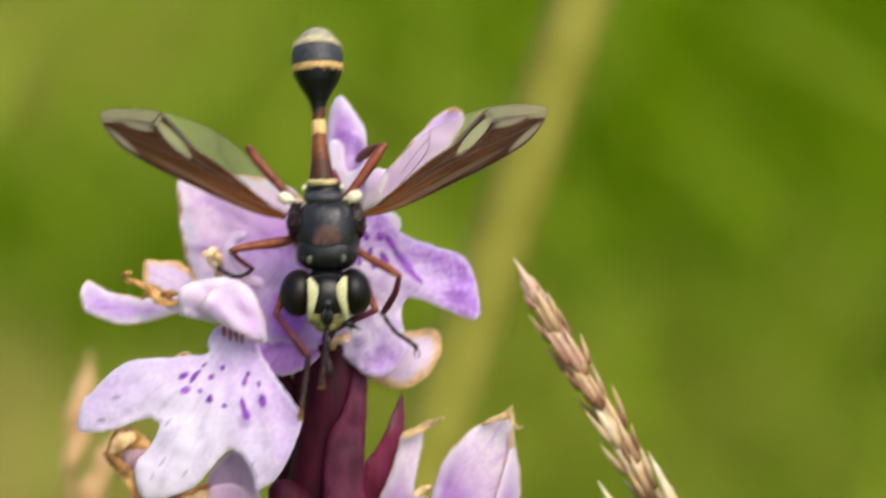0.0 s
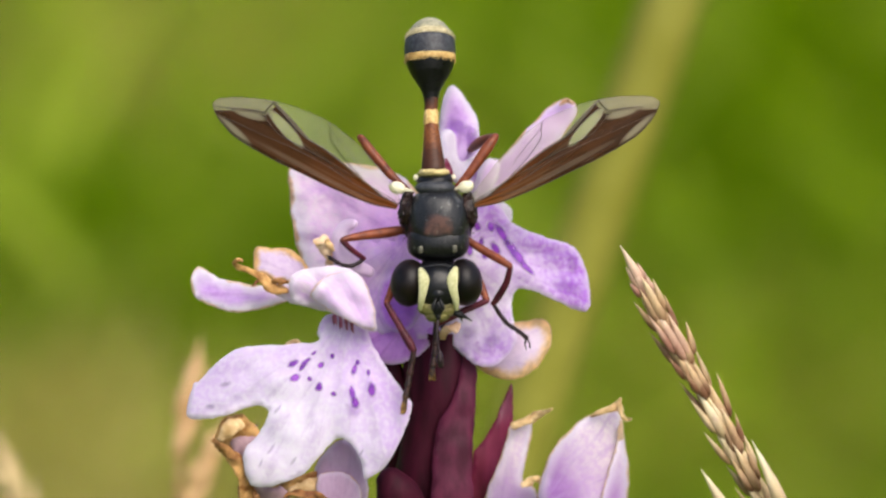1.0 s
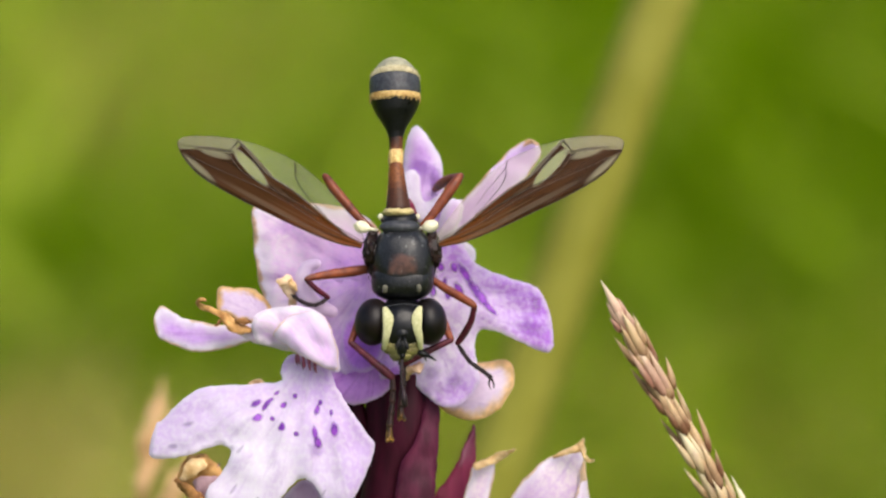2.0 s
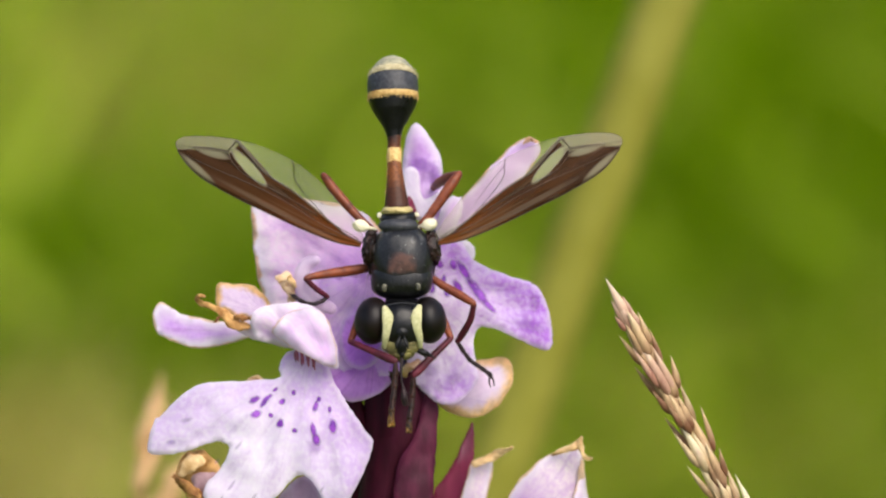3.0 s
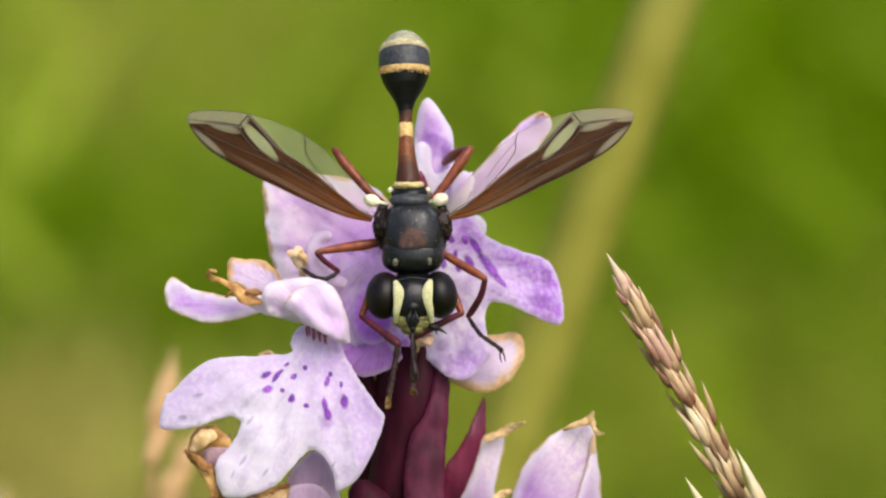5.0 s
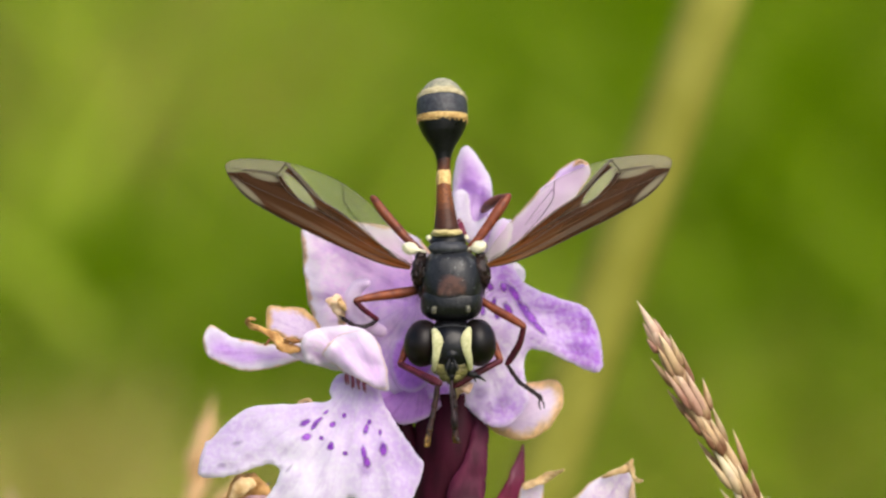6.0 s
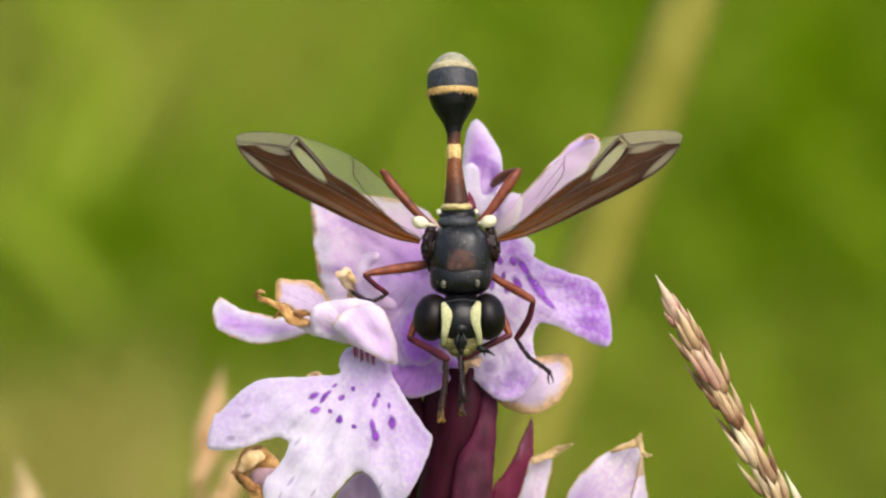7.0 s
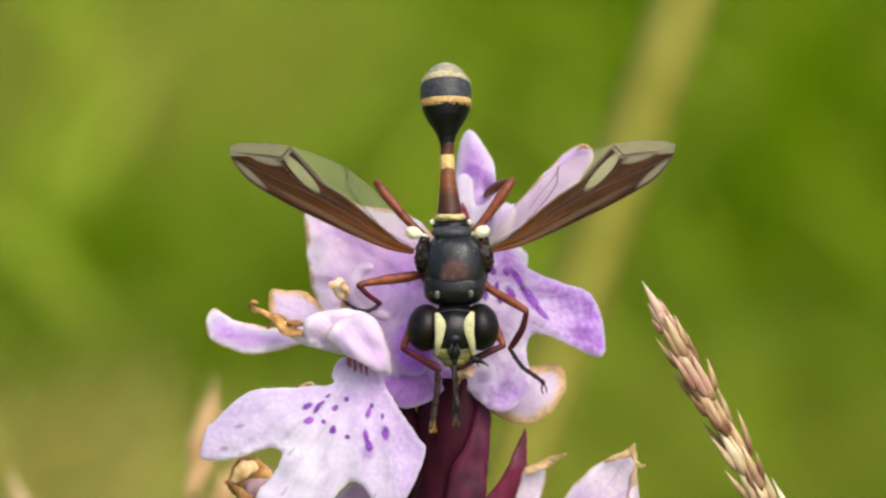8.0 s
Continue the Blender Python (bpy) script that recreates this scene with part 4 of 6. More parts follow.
    hood = flower("hood", [(0.28, 6.24), (0, 5.68), (-0.13, 4.88), (-0.13, 3.87), (0, 3.26), (0.24, 2.72), (0.99, 2.18), (1.86, 2.07), (2.4, 2.29), (2.57, 2.79), (2.16, 3.43), (1.77, 3.22), (1.43, 3.87), (1.34, 4.88), (0.95, 5.64), (0.58, 6.11)], d, "hood_purple", "upright purple hood with a white streak", (0.34, 2.36))
    d = lie(0.6, 4.5, -2.85, -0.1, -0.12, 0.25, 0.15, 0.9, 17.0, bend_y=0.02)
    for x, y, rx, ry, turn in ((0.51, 4.66, 0.724, 0.426, -8), (1.11, 4.15, 0.341, 0.809, 6), (0.13, 3, 0.192, 0.469, -14), (1.3, 3.32, 0.192, 0.341, 0),):
        part("nectar_mark", spot(x, y, rx, ry, turn, d, -0.08), MARK_SOFT, hood)
    flower("hood_lining", [(-0.11, 4.34), (0.17, 4.58), (0.45, 4.4), (0.52, 3.86), (0.67, 3.35), (1.08, 3.52), (1.42, 3.73), (1.38, 3.17), (0.82, 2.57), (0.35, 2.66), (0.04, 3.17), (-0.13, 3.73)], d, "lip", "white streak inside the hood", (0.34, 3.64))
    d = lie(3.2, 3.8, -3.4, 0.0, 0.0, 0.05, 0.12, 0.9, 18.0)
    flower("sepal", [(4.67, 5.78), (5.11, 5.54), (5.06, 5), (4.2, 3.87), (2.99, 2.66), (1.95, 1.88), (1.17, 1.84), (1.26, 2.36), (2.16, 3.4), (3.2, 4.61), (4.03, 5.43)], d, "slender", "slender lilac sepal with a tan tip", (1.19, 1.94))
    d = lie(1.7, 2.9, -2.7, 0.0, -0.1, 0.3, 0.12, 0.9, 19.0)
    flower("petal", [(1.12, 1.96), (1.25, 2.65), (1.47, 3.21), (1.77, 3.49), (2.07, 3.34), (2.16, 2.96), (1.9, 2.31), (1.55, 1.92)], d, "hood", "white rounded petal lobe", (1.62, 2.79))
    part("bract", ribbon([(V(0.05, 2.2, -2.4), 0.16), (V(0.22, 2.7, -2.3), 0.22), (V(0.20, 3.1, -2.3), 0.15), (V(0.10, 3.45, -2.3), 0.03)], 1.0, 0.3, 18.0), WINE, plant, "dark wine bract tip")
    part("withered_tip", ribbon([(V(4.45, 5.50, -3.25), 0.04), (V(4.74, 5.66, -3.25), 0.08), (V(5.02, 5.58, -3.3), 0.05)], 0.8, 0.3, 6.0), PEACH, plant, "tan dried sepal tip")
    d = lie(2.8, -0.8, -2.2, -0.03, -0.14, 0.04, 0.26, 0.8, 20.0, ribs=(0.3, 0.4, 0.06, 3.4))
    lip = flower("lip", [(1.16, 1.92), (2.07, 1.74), (2.5, 1.14), (3.15, 0.73), (4.22, 0.37), (4.78, 0.19), (5.21, -0.19), (5.51, -1.06), (5.62, -1.92), (5.47, -2.37), (4.87, -2.26), (4.01, -1.83), (3.25, -1.55), (2.82, -1.55), (2.61, -1.96), (2.69, -2.78), (2.8, -3.47), (2.41, -4.07), (1.85, -4.46), (1.21, -4.39), (0.6, -3.9), (0.24, -3.43), (0.09, -2.89), (-0.09, -2.13), (0.34, -0.62), (0.67, 0.88)], d, "lip_purple", "lilac lip with purple streaks", (1.09, -1.47), step=0.24, claw=(0.34, 0.02))
    for x, y, rx, ry, turn in ((2.22, 0.62, 0.17, 0.554, 34), (2.77, -0.19, 0.213, 0.724, 38), (1.81, 0.85, 0.149, 0.234, 25), (2, 0.02, 0.17, 0.32, 30), (1.3, 0.87, 0.149, 0.213, 15), (1.47, 0.28, 0.106, 0.234, 0), (3.19, -0.7, 0.128, 0.383, 42), (1.11, 0.96, 0.106, 0.192, 0), (1.58, -0.23, 0.128, 0.192, 20), (1.02, -0.02, 0.149, 0.256, 10),):
        part("nectar_mark", spot(x, y, rx * 1.12, ry * 1.2, turn, d), MARK, lip)
    for x, y, rx, ry, turn in ((4.77, -1.51, 0.852, 0.426, -18), (4.92, -0.62, 0.298, 0.511, 10), (1.02, -3.17, 0.469, 0.383, 0), (1.87, -3.51, 0.426, 0.341, 0),):
        part("blush", spot(x, y, rx, ry, turn, d), MARK_FAINT, lip)
    d = lie(2.9, -3.9, -3.0, 0.1, -0.14, 0.10, 0.15, 0.9, 22.0)
    flower("sepal", [(2.51, -2.84), (3.27, -2.71), (3.92, -2.73), (4.16, -3.09), (4.09, -3.74), (3.59, -4.52), (2.94, -4.91), (2.25, -4.98), (1.43, -4.63), (1.21, -4.09), (2.08, -3.44)], d, "sepal_tan", "pale sepal with a wide tan withered rim", (1.41, -4.03))
    part("withered_tip", ribbon([(V(0.6, -2.76, -0.6), 0.128), (V(0.34, -2.92, 0), 0.213), (V(0.13, -3.13, -0.1), 0.192), (V(0, -3.44, -0.8), 0.106)], 1.3, 0.5, 7.0), PEACH, plant, "peach withered petal scrap")
    d = lie(2.0, 2.0, -3.8, 0.0, 0.0, 0.1, 0.1, 0.9, 23.0)
    flower("petal", [(1.21, 2.19), (1.86, 2.08), (2.62, 1.54), (2.52, 1), (1.65, 1.21), (1.11, 1.65)], d, "lip", "white petal claw", (1.19, 1.94))
    # lower flowers
    d = lie(5.0, -8.0, -2.6, -0.05, -0.10, 0.22, 0.12, 0.7, 25.0, bend_y=0.03)
    flower("petal", [(6.67, -5.94), (5.85, -6.24), (5.1, -6.67), (4.34, -7.43), (3.85, -8.4), (3.59, -9.53), (3.69, -11), (4.67, -11.86), (5.96, -11.75), (6.87, -10.56), (7.09, -9.48), (7.04, -8.4), (6.83, -7.32), (6.87, -6.57)], d, "bud", "pink-white unopened bud with a tan tip", (3.75, -9.78))
    d = lie(5.9, -8.2, -2.6, -0.35, -0.10, 0.25, 0.1, 0.7, 26.0, bend_y=0.03)
    flower("petal", [(6.79, -6.49), (6.99, -7.42), (7.12, -8.39), (7.09, -9.47), (6.81, -10.65), (5.99, -11.19), (5.95, -9.9), (6.25, -8.71), (6.6, -7.52)], d, "bud", "pale fold of the unopened bud", (6.09, -10.63))
    part("withered_tip", ribbon([(V(5.63, -6.4, -2.6), 0.064), (V(6.21, -6.16, -2.5), 0.128), (V(6.55, -5.99, -2.5), 0.17), (V(6.72, -5.78, -2.5), 0.085), (V(6.77, -5.65, -2.5), 0.043)], 1.3, 0.3, 8.0), DRY_PALE, plant, "tan dried bud tip")
    part("withered_tip", ribbon([(V(6.7, -5.92, -2.4), 0.106), (V(6.83, -6.31, -2.4), 0.106), (V(6.98, -6.49, -2.5), 0.085), (V(7.2, -6.49, -2.5), 0.043)], 1.2, 0.3, 9.0), DRY_PALE, plant, "tan dried bud tip")
    d = lie(2.2, -8.0, -4.0, 0.1, 0.0, 0.12, 0.1, 0.9, 27.0, bend_y=0.02)
    flower("petal", [(2.63, -6.66), (3.34, -6.53), (3.39, -7.14), (3.21, -8.01), (3.08, -8.88), (3.6, -9.31), (3.39, -10.61), (2.08, -11.05), (1.43, -10.61), (1.69, -9.31), (2.19, -8.01), (2.47, -7.14)], d, "bud", "pink folded petal with a tan rim", (2.04, -10.84))
    part("withered_tip", ribbon([(V(2.6, -6.78, -3.6), 0.106), (V(2.99, -6.6, -3.5), 0.17), (V(3.48, -6.43, -3.4), 0.17), (V(3.85, -6.29, -3.2), 0.128), (V(4.17, -6.11, -3), 0.064)], 1.2, 0.5, 10.0), DRY_PALE, plant, "orange dried petal tip")
    part("withered_tip", ribbon([(V(2.98, -9.01, -3), 0.128), (V(3.48, -8.83, -3), 0.17), (V(3.81, -8.97, -3.2), 0.085)], 1.2, 0.4, 11.0), DRY_PALE, plant, "orange dried petal tip")
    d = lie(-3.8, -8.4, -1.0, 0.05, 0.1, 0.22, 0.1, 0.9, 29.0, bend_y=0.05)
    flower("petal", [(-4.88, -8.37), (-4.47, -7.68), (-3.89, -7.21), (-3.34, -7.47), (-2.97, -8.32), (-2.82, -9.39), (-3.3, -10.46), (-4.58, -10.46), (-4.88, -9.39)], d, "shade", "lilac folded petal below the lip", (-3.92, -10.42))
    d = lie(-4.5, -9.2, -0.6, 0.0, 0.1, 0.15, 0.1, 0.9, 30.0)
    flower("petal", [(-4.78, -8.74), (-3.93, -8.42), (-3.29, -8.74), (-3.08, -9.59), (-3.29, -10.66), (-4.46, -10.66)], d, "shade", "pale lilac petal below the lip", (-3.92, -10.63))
    d = lie(-7.6, -7.0, -0.3, 0.15, 0.1, 0.25, 0.3, 0.8, 31.0, ribs=(-6.6, -8.0, 0.12, 3.0))
    flower("dried_petal", [(-8.66, -7.38), (-8.4, -6.52), (-7.7, -6.22), (-7.33, -6.43), (-6.9, -6.88), (-6.3, -7.48), (-6.52, -8.02), (-7.05, -8.34), (-7.59, -8.23), (-8.13, -7.7)], d, DRY, "orange-brown dried petal", (-7.11, -8.5), ragged=0.06)
    d = lie(-7.4, -7.2, -0.2, 0.3, 0.1, 0.3, 0.3, 1.2, 35.0)
    flower("dried_petal", [(-8.05, -7.3), (-7.58, -7.08), (-7.04, -7.15), (-6.76, -7.68), (-7.36, -8), (-7.79, -7.81)], d, DRY_PINK, "dull pink dried petal", (-7.11, -7.65), ragged=0.08)
    d = lie(-8.0, -6.9, -0.02, 0.15, 0.1, 0.3, 0.2, 1.2, 36.0)
    flower("dried_petal", [(-8.50, -7.15), (-8.34, -6.72), (-7.95, -6.42), (-7.62, -6.42), (-7.55, -6.72), (-7.80, -6.98), (-8.10, -7.12)], d, DRY_PALE, "pale orange dried petal", (-7.9, -7.1), ragged=0.06)
    part("dried_fold", ribbon([(V(-8.69, -7.18, -0.1), 0.085), (V(-8.43, -7.45, 0.1), 0.192), (V(-8.01, -7.71, 0.1), 0.213), (V(-7.59, -7.91, -0.1), 0.149), (V(-7.34, -8.13, -0.5), 0.106)], 0.5, 0.5, 13.0), DRY_DARK, plant)
    part("dried_fold", ribbon([(V(-8.1, -7.78, -0.1), 0.17), (V(-7.71, -8.2, 0), 0.256), (V(-7.46, -8.72, -0.1), 0.256), (V(-7.34, -9.36, -0.3), 0.298), (V(-7.22, -10.45, -0.6), 0.383)], 0.5, 0.3, 14.0), DRY, plant)
    d = lie(-6.5, -9.2, -1.2, 0.1, 0.3, 0.15, 0.6, 0.8, 33.0)
    flower("dried_petal", [(-7.8, -8.98), (-7.15, -8.93), (-6.08, -8.87), (-5.12, -8.38), (-4.69, -8.59), (-4.48, -9.1), (-3.83, -9.51), (-3.08, -10.47), (-4.8, -11.12), (-6.73, -10.9), (-7.58, -10.05)], d, DRY, "orange-brown dried flower", (-6.05, -10.84), ragged=0.12)
    d = lie(-5.4, -9.0, -0.7, -0.3, 0.5, 0.25, 0.4, 1.0, 37.0)
    flower("dried_petal", [(-5.96, -9.21), (-5.43, -8.78), (-4.87, -8.65), (-4.36, -9.13), (-4.15, -9.6), (-4.79, -9.92), (-5.53, -9.81)], d, DRY_PALE, "pale orange dried petal", (-5.2, -9.78), ragged=0.12)
    d = lie(-6.4, -9.2, -0.6, 0.3, 0.4, 0.25, 0.4, 1.0, 38.0)
    flower("dried_petal", [(-7.18, -9.12), (-6.6, -8.95), (-6.07, -9.08), (-5.81, -9.48), (-6.07, -10.23), (-6.92, -10.34), (-7.22, -9.7)], d, DRY_PINK, "dull pink dried petal", (-6.48, -9.78), ragged=0.1)
    part("dried_fold", ribbon([(V(-6.06, -9.28, -0.4), 0.106), (V(-5.42, -9.19, -0.3), 0.17), (V(-4.74, -9.36, -0.3), 0.17), (V(-3.93, -9.71, -0.5), 0.128)], 0.5, 0.6, 16.0), DRY_DARK, plant)
    part("dried_fold", ribbon([(V(-7.21, -8.98, -0.4), 0.085), (V(-7, -9.47, -0.3), 0.149), (V(-6.87, -10.12, -0.4), 0.17), (V(-6.71, -10.88, -0.8), 0.17)], 0.5, 0.6, 17.0), DRY_DARK, plant)
    part("withered_tip", ribbon([(V(-5.95, -3.64, -0.9), 0.085), (V(-5.65, -3.53, -0.9), 0.128), (V(-5.37, -3.61, -0.9), 0.085)], 1.2, 0.4, 12.0), TAN, plant, "tan withered scrap")
    return plant


# ---- fly ----
FRONT = {}


def limb(name, rows, material, parent, label="", segs=9, n=5, origin=None):
    return part(name, tube(rows, segs, n), material, parent, label, origin=origin)


def bristles(a, b, count, length, seed):
    """Short hairs along a limb."""
    rng = random.Random(seed)
    out = []
    for i in range(count):
        p = a.lerp(b, (i + rng.random()) / count)
        q = Vector((rng.uniform(-1, 1), rng.uniform(-1, 0.2), rng.uniform(-1, 1))).normalized()
        out.append(tube([(p, 0.008), (p + q * length, 0.003)], 4, 1))
    return join(*out)


def foot_chain(points, radius, segs=8):
    """A tarsus of short joints, each flared at its end."""
    out = []
    for a, b in zip(points, points[1:]):
        out.append(tube([(a, radius * 0.72), (a.lerp(b, 0.6), radius * 0.88), (b, radius)], segs, 3))
    return join(*out)


def wing_mesh():
    """A membrane from hinge (0, 0) along x to the tip, drawn between its front and rear edges, gently pleated."""
    front = curve([(0.0, -0.15), (0.92, -0.44), (2.28, -0.61), (3.69, -0.70), (4.85, -0.77), (6.04, -0.78), (6.80, -0.70), (7.50, -0.44), (7.85, -0.19), (7.93, -0.08)], 6)
    rear = curve([(0.1, 0.30), (0.60, 0.55), (1.39, 0.90), (2.59, 1.29), (3.77, 1.46), (4.85, 1.37), (5.94, 1.14), (7.08, 0.67), (7.75, 0.26), (7.95, -0.02)], 6)
    bm = bmesh.new()
    rows = []
    for f, r in zip(front, rear):
        row = []
        for side in (1, -1):
            line = []
            for j in range(15):
                p = f + (r - f) * j / 14
                z = 0.05 * math.sin(j * 1.9) * (1 - p[0] / 8.5) - 0.012 * p[0] ** 2 + side * 0.006
                line.append(bm.verts.new((p[0], p[1], z)))
            row.append(line)
        rows.append(row)
    for g, h in zip(rows, rows[1:]):
        for s in (0, 1):
            for j in range(14):
                bm.faces.new((g[s][j], g[s][j + 1], h[s][j + 1], h[s][j]))
        for j in (0, 14):
            bm.faces.new((g[0][j], g[1][j], h[1][j], h[0][j]))
    return bm


def wing_veins():
    """The veins: front edge, long veins and cross veins."""
    lift = lambda a, b: -0.012 * a * a + 0.02
    lines = {
        "front": ([(0, -0.15), (0.92, -0.44), (2.28, -0.61), (3.69, -0.70), (4.85, -0.77), (6.04, -0.78), (6.80, -0.70), (7.50, -0.44), (7.85, -0.19), (7.93, -0.06)], 0.018),
        "second": ([(0, 0.0), (1.6, -0.32), (3.2, -0.50), (4.8, -0.68)], 0.012),
        "third": ([(0, 0.05), (1.6, -0.10), (3.1, 0.0), (4.5, -0.04), (6.1, -0.20), (7.3, -0.30)], 0.017),
        "fourth": ([(0.2, 0.08), (2.4, 0.16), (4.2, 0.16), (5.1, 0.14), (5.75, 0.36), (6.05, 0.55), (6.66, 0.36), (7.25, 0.11), (7.9, -0.14)], 0.016),
        "fifth": ([(0.67, 0.0), (1.49, 0.15), (2.57, 0.36), (3.36, 0.48), (4.35, 0.54), (5.24, 0.83), (5.9, 1.08)], 0.026),
        "cross": ([(5.92, 1.10), (5.98, 0.85), (6.05, 0.55)], 0.024),
        "rear": ([(3.71, 1.46), (3.52, 1.20), (3.42, 1.00), (3.20, 0.82), (2.70, 0.58), (2.20, 0.40), (1.70, 0.25)], 0.021),
        "anal": ([(3.56, 1.25), (3.30, 1.14), (2.85, 0.97), (2.35, 0.76), (1.95, 0.56)], 0.011),
        "trail": ([(1.39, 0.90), (2.59, 1.29), (3.77, 1.46), (4.85, 1.37), (5.94, 1.14), (7.08, 0.67), (7.75, 0.26), (7.93, 0.02)], 0.006),
    }
    return [tube([(Vector((a, b, lift(a, b))), r * (1 - 0.05 * i)) for i, (a, b) in enumerate(pts)], 6, 5) for pts, r in lines.values()]


def wing(fly, hinge, ax, ay, ad, mirror, label):
    """Hangs a wing on its hinge; its x axis points along (ax, ay, ad) on the board."""
    x = V(ax, ay, ad).normalized()
    y = V(-ay, ax, 0.12) if mirror else V(ay, -ax, 0.12)
    y = (y - x * y.dot(x)).normalized()
    y = -y if y.z < 0 else y
    m = Matrix((x, y, x.cross(y))).transposed().to_4x4()
    if m.col[2].y > 0:
        flip = Matrix.Scale(-1, 4, (0, 0, 1))
    else:
        flip = Matrix.Identity(4)
    here = BOARD @ Matrix.Translation(hinge * 0.001) @ m
    made = []
    for name, bm, mat in [("wing", wing_mesh(), WING)] + [("vein", v, VEIN) for v in wing_veins()]:
        bm.transform(Matrix.Scale(0.00102, 4) @ flip)
        bmesh.ops.recalc_face_normals(bm, faces=bm.faces)
        me = bpy.data.meshes.new(name)
        bm.to_mesh(me)
        bm.free()
        me.polygons.foreach_set("use_smooth", [True] * len(me.polygons))
        me.materials.append(mat)
        ob = new(name, me)
        ob.parent = made[0] if made else fly
        ob.matrix_basis = Matrix.Identity(4) if made else PLACE[fly.name].inverted() @ here
        PLACE[ob.name] = here
        made.append(ob)
    return tagged(made[0], label)


def fly_body():
    fly = thing("thick_headed_fly", V(-0.17, 0.87, 0), "black and rust wasp-like fly with smoky wings, perched on the orchid", "fly", upright=False)
    mid = V(-0.17, 0.92, 0)
    part("thorax", join(lump(mid, 1.19, 1.40, 1.235, 0, 4, 0.03, square=0.80), lump(V(-0.19, 0.26, 0.1), 1.18, 0.74, 1.108, 0, 4, 0.02, square=0.74)), THORAX, fly, "black shield with red-brown patch", origin=mid)
    for side, x in ((1, -1.34), (-1, 0.94)):
        part("flank", join(lump(V(x, 1.42, -0.1), 0.34, 0.62, 0.8, 6 * side, 4, 0.35, 2.4), lump(V(x + 0.14 * side, 0.75, -0.35), 0.27, 0.45, 0.7, 0, 3, 0.25, 2.2), lump(V(x + 0.02 * side, 2.0, -0.1), 0.2, 0.2, 0.4, 0, 3, 0.3, 2.0), bristles(V(x - 0.18 * side, 1.94, 0.1), V(x - 0.1 * side, 0.4, 0.1), 70, 0.2, 21 + side), bristles(V(x + 0.15 * side, 2.04, 0.6), V(x + 0.1 * side, 0.87, 0.7), 18, 0.16, 24 + side)), FLANK, fly, "rough blackish brown flank")
    part("scutellum", lump(V(-0.3, 2.3, 0.35), 0.767, 0.32, 0.554, 0, 3, 0.05), DUSTED, fly, "greyish rear shield")
    for rows in (((-1.53, 0.92, 0.1), (-1.19, 1.08, 0.75), (-0.85, 1.1, 1.07), (-0.64, 1.08, 1.18)), ((0.3, 1.08, 1.18), (0.51, 1.08, 1.07), (0.81, 1.06, 0.81), (1.15, 0.87, 0.1)), ((-1.24, 0.02, 0.1), (-1.34, 0.66, 0.46), (-1.32, 1.3, 0.45), (-1.11, 1.83, 0.37)), ((0.89, 0.02, 0.1), (1, 0.66, 0.46), (0.98, 1.3, 0.45), (0.77, 1.83, 0.37)), ((-0.98, 1.89, 0.52), (-0.19, 2.04, 0.83), (0.64, 1.89, 0.52))):
        part("seam", tube([(V(-0.19 + (x + 0.19) * 0.885, y, d + 0.01), 0.014) for x, y, d in rows], 6, 5), DUST_LINE, fly)
    part("shoulder_spot", lump(V(-0.84, -0.03, 1.13), 0.10, 0.15, 0.10, 4, 3, square=0.7), SHOULDER, fly, "pale yellow shoulder knob")
    part("shoulder_spot", lump(V(0.43, 0.0, 1.13), 0.10, 0.15, 0.10, -4, 3, square=0.7), SHOULDER, fly, "pale yellow shoulder knob")
    part("waist", tube([(V(-0.32, 2.33, -0.1), 0.50), (V(-0.32, 2.52, -0.05), 0.68), (V(-0.32, 2.66, -0.02), 0.70), (V(-0.33, 2.78, 0), 0.60)], 24, 4, cap=0.1), BLACK, fly)
    for x in (-1.02, 0.38):
        part("waist_knob", lump(V(x, 2.70, 0.05), 0.10, 0.12, 0.12, 0, 2, 0.2), CREAM, fly, "small cream knob beside the waist")
    part("waist_band", lump(V(-0.34, 2.88, 0), 0.60, 0.21, 0.60, 0, 4, 0.12, 2.0), WAIST, fly, "cream yellow waist band")
    # abdomen: a thin stalk that swells into a club whose end curls away
    part("petiole", tube([(V(-0.35, 2.95, 0.02), 0.48), (V(-0.36, 3.17, -0.03), 0.45), (V(-0.38, 3.5, -0.1), 0.40), (V(-0.40, 3.85, -0.17), 0.355), (V(-0.42, 4.2, -0.24), 0.315), (V(-0.45, 4.68, -0.33), 0.272)], 18, 5), STALK_SKIN, fly, "narrow red-brown stalk")
    part("petiole_band", tube([(V(-0.45, 4.66, -0.34), 0.276), (V(-0.45, 4.97, -0.39), 0.282), (V(-0.46, 5.22, -0.44), 0.266)], 18, 4, cap=0.06, wobble=0.12), GOLD, fly, "tan dusted band")
    part("petiole", tube([(V(-0.46, 5.2, -0.44), 0.256), (V(-0.45, 5.42, -0.47), 0.250), (V(-0.45, 5.68, -0.52), 0.275)], 18, 4), STALK_SKIN, fly, "red-brown neck of the club")

    profile = [(5.66, -0.52, 0.270), (5.92, -0.56, 0.345), (6.10, -0.58, 0.430), (6.29, -0.61, 0.545), (6.55, -0.65, 0.715), (6.78, -0.68, 0.835), (7.02, -0.72, 0.915), (7.20, -0.75, 0.945), (7.40, -0.78, 0.962), (7.60, -0.83, 0.966), (7.80, -0.89, 0.948), (8.00, -0.96, 0.890), (8.20, -1.07, 0.755), (8.34, -1.20, 0.540), (8.43, -1.34, 0.250)]
    line = [Vector(p) for p in curve(profile, 8)]

